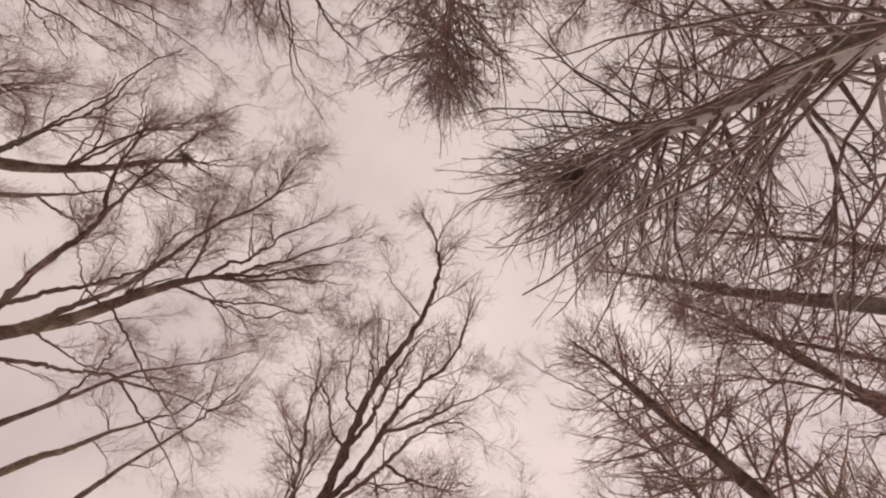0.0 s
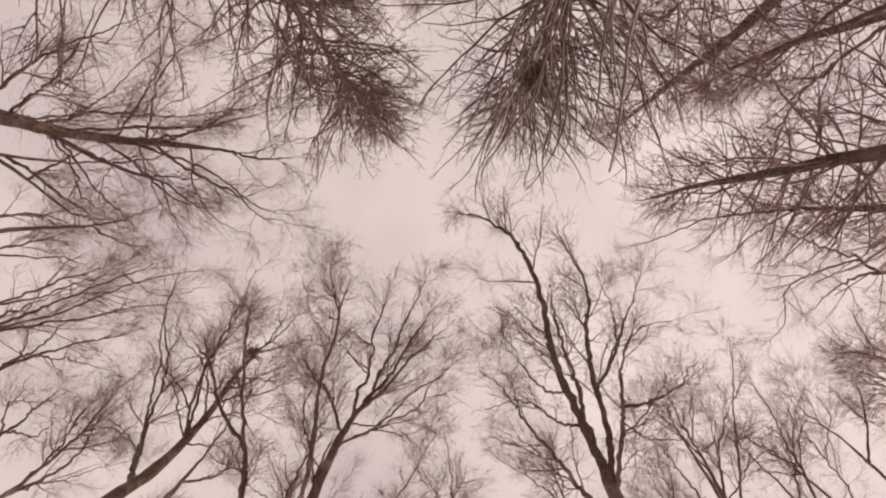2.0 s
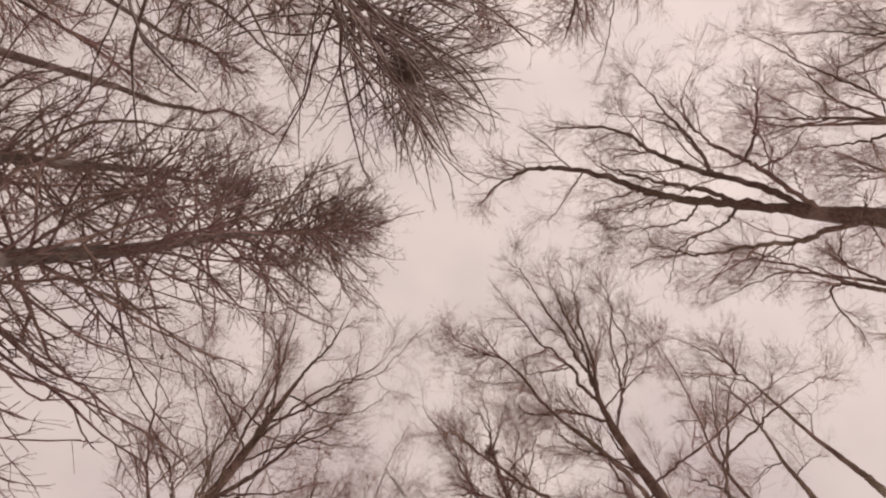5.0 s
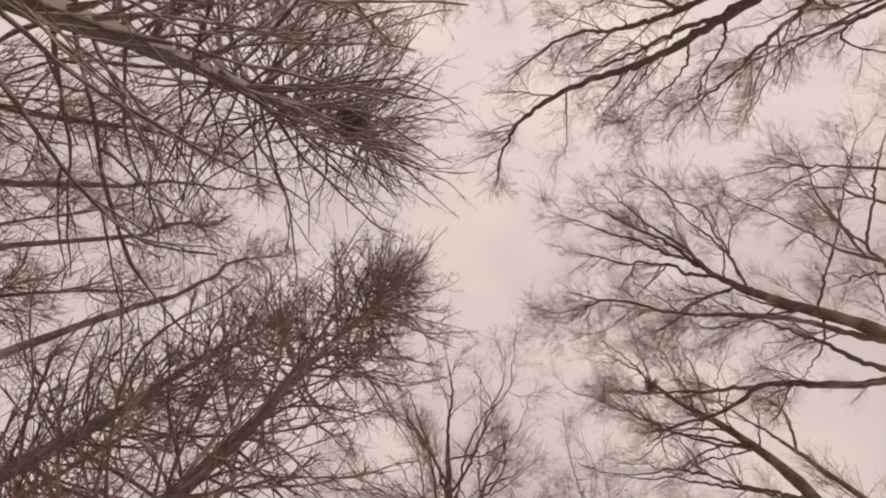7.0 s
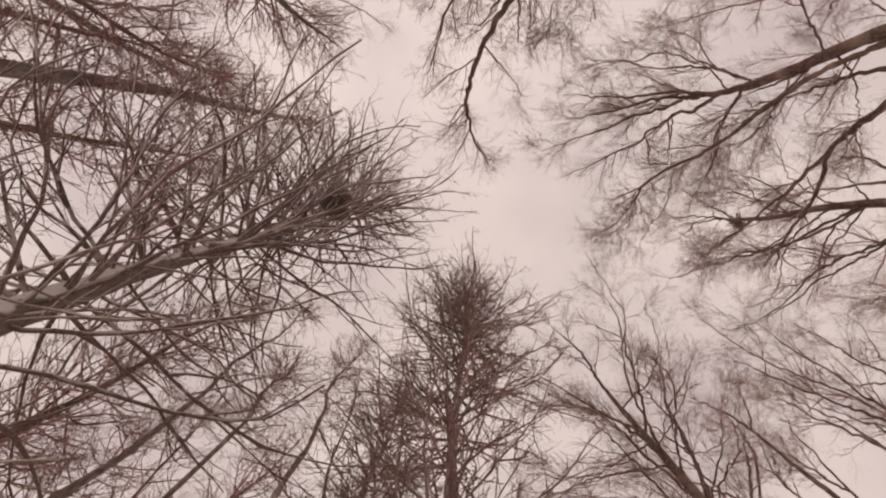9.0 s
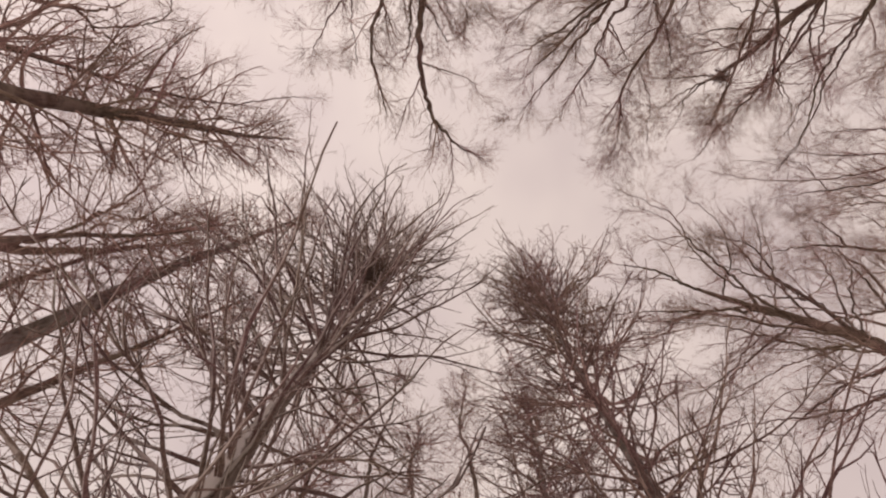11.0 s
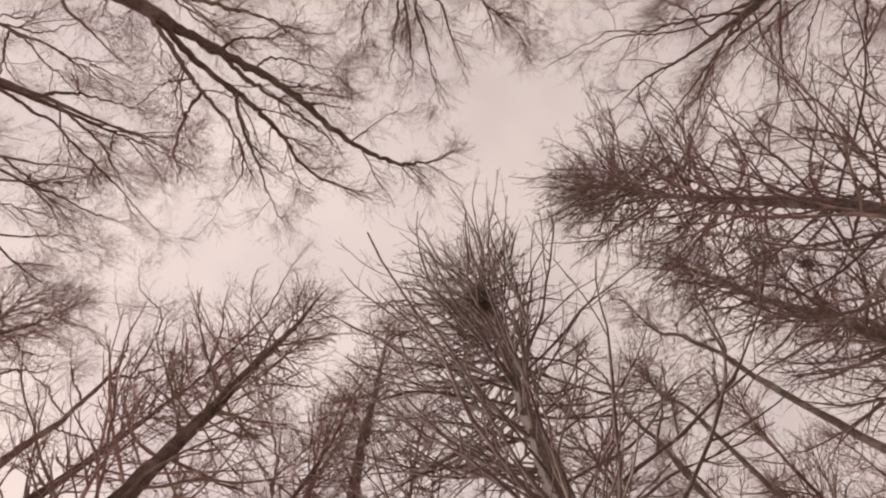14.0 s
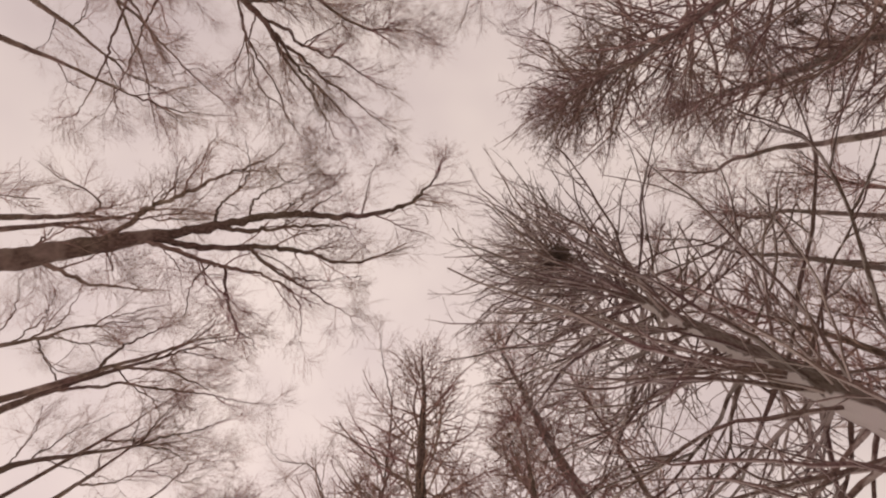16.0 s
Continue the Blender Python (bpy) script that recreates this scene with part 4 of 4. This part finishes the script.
slender_tree.limb([(-2.24, -5.99, 12.00), (-3.09, -5.70, 13.44), (-3.58, -5.26, 14.50)], 0.020)
slender_tree.limb([(-2.45, -5.39, 13.90), (-2.63, -6.04, 14.18), (-3.60, -6.07, 14.64), (-3.10, -5.87, 15.00)], 0.016)
slender_tree.limb([(-2.44, -5.83, 13.20), (-2.00, -5.48, 14.32), (-1.56, -5.29, 15.00)], 0.018)
slender_tree.limb([(-2.13, -6.12, 11.30), (-1.61, -5.94, 12.06), (-0.51, -5.95, 13.07), (0.79, -6.04, 14.00)], 0.016)
slender_tree = Broadleaf(12, [(-5.60, -5.20, -0.05), (-5.51, -5.41, 10.60), (-5.55, -5.41, 11.30), (-5.62, -5.45, 12.00)], 0.042, "leafless broadleaf tree with dark brown crooked limbs and fine twigs", dense=0.75, crown=0.6)
slender_tree.limb([(-5.62, -5.45, 12.00), (-5.52, -5.35, 13.64), (-5.09, -5.20, 15.11), (-4.63, -4.75, 16.48), (-4.20, -3.84, 18.00)], 0.032)
slender_tree.limb([(-5.61, -5.47, 11.40), (-5.57, -5.62, 13.19), (-5.30, -5.56, 14.60), (-4.93, -5.39, 15.80), (-4.43, -5.11, 17.00)], 0.028)
slender_tree.limb([(-5.67, -5.52, 11.80), (-5.73, -5.41, 13.68), (-5.59, -4.98, 15.34), (-5.25, -4.28, 17.00)], 0.026)
slender_tree.limb([(-5.55, -5.43, 10.90), (-5.68, -5.72, 12.64), (-5.60, -5.83, 13.78), (-5.39, -5.69, 15.40)], 0.022)
slender_tree.limb([(-5.35, -5.48, 15.80), (-5.35, -4.71, 16.62), (-4.76, -4.07, 17.50)], 0.014)
behind_tree = Broadleaf(18, [(8.47, 4.39, -0.05), (7.67, 5.64, 10.80), (7.72, 5.68, 11.60), (7.55, 5.68, 13.00), (7.29, 5.21, 13.98), (6.80, 4.65, 15.00)], 0.105, "leafless broadleaf tree with dark brown crooked limbs and fine twigs", dense=0.82, size=1.25, crown=0.5, taper=0.8)
behind_tree.limb([(6.80, 4.65, 15.00), (6.34, 4.24, 16.15), (5.91, 3.85, 17.00)], 0.045)
behind_tree.limb([(7.48, 5.61, 13.20), (6.80, 5.40, 14.42), (5.84, 5.42, 15.51), (4.90, 5.95, 16.40)], 0.045)
behind_tree.limb([(6.72, 5.40, 14.60), (6.27, 5.26, 15.25), (6.06, 4.71, 15.96), (5.25, 4.11, 17.00)], 0.022)
behind_tree.limb([(7.25, 5.17, 13.90), (6.68, 5.16, 14.85), (5.80, 5.11, 16.00)], 0.022)
behind_tree.limb([(7.43, 5.47, 13.50), (7.75, 4.88, 14.39), (7.25, 4.35, 15.60)], 0.020)
behind_tree.limb([(7.64, 5.68, 12.40), (7.23, 6.13, 13.13), (6.65, 6.21, 14.00)], 0.020)
behind_tree.limb([(7.72, 5.68, 11.60), (7.95, 5.33, 12.54), (7.69, 4.95, 13.80)], 0.020)
behind_tree = Broadleaf(19, [(4.70, 7.20, -0.05), (4.15, 6.93, 10.80), (4.24, 7.13, 11.80), (4.12, 6.92, 12.90), (3.90, 6.53, 14.00)], 0.060, "leafless broadleaf tree with dark brown crooked limbs and fine twigs", dense=0.6, size=1.1, crown=0.45)
behind_tree.limb([(3.90, 6.53, 14.00), (3.50, 5.94, 14.98), (2.87, 5.27, 15.98), (1.86, 4.72, 16.98), (1.38, 4.30, 17.50)], 0.030)
behind_tree.limb([(3.96, 6.63, 13.80), (3.27, 6.79, 14.68), (2.52, 6.99, 15.50)], 0.022)
behind_tree.limb([(3.69, 6.27, 14.50), (2.84, 6.20, 15.83), (2.28, 6.30, 16.50)], 0.022)
behind_tree.limb([(4.16, 6.98, 12.40), (3.51, 7.23, 13.36), (2.65, 7.37, 14.40)], 0.020)
behind_tree.limb([(4.05, 6.78, 13.00), (4.43, 6.62, 13.69), (4.47, 6.27, 14.60)], 0.020)
behind_tree.limb([(3.40, 5.87, 15.60), (3.29, 5.27, 16.39), (2.85, 4.93, 17.00)], 0.018)
fan_tree.limb([(-1.84, -5.21, 13.00), (-1.85, -4.39, 13.83), (-1.89, -3.77, 14.37), (-2.07, -3.13, 14.87), (-1.79, -2.17, 15.60)], 0.026, leafy=0.6)
fan_tree.limb([(-1.73, -5.42, 11.00), (-1.23, -4.94, 12.42), (-0.49, -4.26, 13.70), (0.30, -3.74, 14.60)], 0.026, leafy=0.8)
fan_tree.limb([(-1.93, -5.26, 12.80), (-2.37, -4.94, 13.55), (-3.07, -4.53, 14.40)], 0.016, leafy=0.7)
fan_tree.limb([(-1.61, -5.30, 12.80), (-0.28, -5.96, 13.90), (0.67, -5.98, 14.60)], 0.018)
nest_tree.limb([(-5.85, -1.78, 10.60), (-5.68, -2.06, 11.15), (-5.15, -2.66, 12.28), (-4.61, -3.36, 13.21), (-3.95, -3.79, 14.00)], 0.026, leafy=0.45)
nest_tree.limb([(-5.64, -2.04, 11.10), (-5.71, -2.41, 11.47), (-6.01, -3.05, 12.00)], 0.012, leafy=0.6)
nest_tree.limb([(-5.60, -1.75, 12.20), (-4.90, -2.31, 13.31), (-4.42, -2.33, 13.90), (-4.02, -2.40, 14.33), (-3.36, -2.76, 15.00)], 0.022, leafy=0.5)
nest_tree.limb([(-5.60, -1.75, 12.20), (-5.44, -2.55, 12.98), (-5.36, -3.03, 13.39), (-4.96, -3.22, 13.92), (-4.58, -3.54, 14.40)], 0.016, leafy=0.5)
nest_tree.limb([(-4.89, -2.31, 13.30), (-4.88, -3.08, 13.95), (-4.68, -3.68, 14.50)], 0.011, leafy=0.6)
behind_tree = Broadleaf(17, [(4.70, 9.40, -0.05), (4.39, 9.32, 12.20), (4.34, 9.39, 13.20), (4.22, 9.39, 14.50), (3.74, 9.03, 15.50)], 0.080, "leafless broadleaf tree with dark brown crooked limbs and fine twigs", dense=0.75, size=1.3, crown=0.5)
behind_tree.limb([(3.74, 9.03, 15.50), (3.35, 8.95, 16.36), (2.46, 9.24, 17.50)], 0.034)
behind_tree.limb([(3.74, 9.03, 15.50), (3.88, 8.50, 16.21), (3.87, 7.90, 16.91), (3.84, 7.35, 17.50)], 0.034)
behind_tree.limb([(4.05, 9.23, 14.90), (3.43, 9.84, 15.55), (2.73, 10.07, 16.20)], 0.024)
behind_tree.limb([(3.83, 8.77, 15.90), (3.25, 8.29, 16.56), (2.67, 8.13, 17.00), (1.80, 8.90, 17.61), (1.14, 8.97, 18.00)], 0.024)
behind_tree.limb([(4.22, 9.39, 14.50), (3.37, 10.45, 15.17), (2.86, 11.26, 15.60)], 0.020)
behind_tree.limb([(4.30, 9.45, 13.90), (4.88, 9.00, 14.80), (4.88, 8.43, 15.60)], 0.020)
distant_tree = Broadleaf(70, [(2.20, 10.10, -0.05), (2.14, 9.95, 12.00), (2.19, 10.26, 13.20), (2.20, 10.35, 14.30)], 0.050, "leafless broadleaf tree with dark brown crooked limbs and fine twigs", dense=0.8, size=1.2, crown=0.5)
distant_tree.limb([(2.20, 10.35, 14.30), (2.21, 10.51, 15.92), (2.07, 10.45, 17.50)], 0.030)
distant_tree.limb([(2.19, 10.33, 13.60), (1.75, 10.58, 15.63), (1.60, 10.45, 17.00)], 0.024)
distant_tree.limb([(2.20, 10.35, 14.30), (2.87, 10.53, 15.36), (3.25, 10.37, 16.50)], 0.020)
distant_tree.limb([(2.19, 10.26, 13.20), (1.58, 10.79, 14.58), (0.98, 11.20, 15.60)], 0.020)
distant_tree.limb([(2.20, 10.35, 14.30), (1.60, 10.74, 15.53), (1.22, 10.83, 16.40)], 0.020)
distant_tree = Broadleaf(71, [(2.90, 10.30, -0.05), (2.87, 10.06, 11.80), (2.93, 10.39, 13.00), (3.06, 10.60, 14.20)], 0.050, "leafless broadleaf tree with dark brown crooked limbs and fine twigs", dense=0.8, size=1.2, crown=0.5)
distant_tree.limb([(3.06, 10.60, 14.20), (3.26, 10.76, 15.49), (3.47, 10.75, 17.00)], 0.028)
distant_tree.limb([(2.99, 10.51, 13.60), (3.97, 10.87, 14.66), (4.82, 10.81, 15.80)], 0.022)
distant_tree.limb([(2.93, 10.39, 13.00), (2.75, 10.71, 14.15), (2.46, 10.96, 15.00)], 0.020)
distant_tree = Broadleaf(72, [(-7.40, -4.50, -0.05), (-7.35, -4.53, 11.50), (-7.63, -4.76, 12.60), (-7.85, -4.96, 13.60)], 0.045, "leafless broadleaf tree with dark brown crooked limbs and fine twigs", dense=0.8, size=1.2, crown=0.5)
distant_tree.limb([(-7.85, -4.96, 13.60), (-8.02, -5.20, 14.73), (-8.11, -5.34, 15.80)], 0.024)
distant_tree.limb([(-7.67, -4.78, 12.80), (-8.07, -4.67, 13.72), (-8.15, -4.75, 15.00)], 0.020)
distant_tree.limb([(-7.63, -4.76, 12.60), (-7.88, -5.40, 13.84), (-8.04, -5.67, 15.00)], 0.020)
thin_stemmed_tree = Broadleaf(30, [(-7.60, -3.70, -0.05), (-7.18, -3.40, 9.80), (-7.56, -3.61, 10.80), (-7.68, -3.69, 11.60)], 0.050, "leafless thin-stemmed tree branching into a narrow sheaf of limbs", dense=0.85, crown=0.7)
thin_stemmed_tree.limb([(-7.68, -3.69, 11.60), (-7.80, -3.85, 13.02), (-7.72, -3.94, 14.10), (-7.45, -4.19, 15.23), (-7.01, -4.20, 16.50)], 0.034)
thin_stemmed_tree.limb([(-7.67, -3.66, 11.30), (-7.91, -3.67, 12.61), (-7.84, -3.78, 13.97), (-7.67, -3.99, 14.76), (-7.35, -4.08, 15.80)], 0.028)
thin_stemmed_tree.limb([(-7.76, -3.74, 12.00), (-7.85, -4.00, 13.53), (-7.72, -4.42, 14.61), (-7.47, -4.54, 15.80)], 0.026)
thin_stemmed_tree.limb([(-7.93, -3.91, 13.20), (-8.01, -3.59, 14.43), (-7.75, -3.44, 15.60)], 0.020)
thin_stemmed_tree.limb([(-7.69, -3.71, 11.50), (-7.85, -3.59, 12.46), (-7.95, -3.34, 13.40), (-7.95, -2.89, 14.60)], 0.018)
thin_stemmed_tree.limb([(-7.66, -3.91, 14.00), (-7.59, -3.71, 14.47), (-7.93, -3.28, 15.00)], 0.016)
slender_tree = Broadleaf(29, [(-6.00, -5.20, -0.05), (-5.79, -4.66, 10.60), (-6.07, -4.92, 11.80), (-6.12, -5.01, 12.80)], 0.042, "leafless broadleaf tree with dark brown crooked limbs and fine twigs", dense=0.85, crown=0.6)
slender_tree.limb([(-6.12, -5.01, 12.80), (-6.23, -5.02, 14.11), (-6.23, -4.89, 15.40), (-6.16, -4.67, 16.50)], 0.028)
slender_tree.limb([(-6.15, -4.98, 12.20), (-6.11, -5.30, 13.51), (-5.95, -5.52, 14.60)], 0.020)
slender_tree.limb([(-6.12, -5.01, 12.80), (-6.44, -4.83, 13.81), (-6.80, -4.48, 15.00)], 0.018)
slender_tree.limb([(-6.07, -4.92, 11.80), (-6.07, -5.24, 12.76), (-5.98, -5.70, 13.60)], 0.018)

# nests lodged in the crowns
bird_nest(400, (2.55, 0.29, 11.45), 0.19, 420)
bird_nest(401, (-4.82, -1.92, 15.05), 0.14)
bird_nest(402, (2.13, -3.18, 8.2), 0.11, 48)
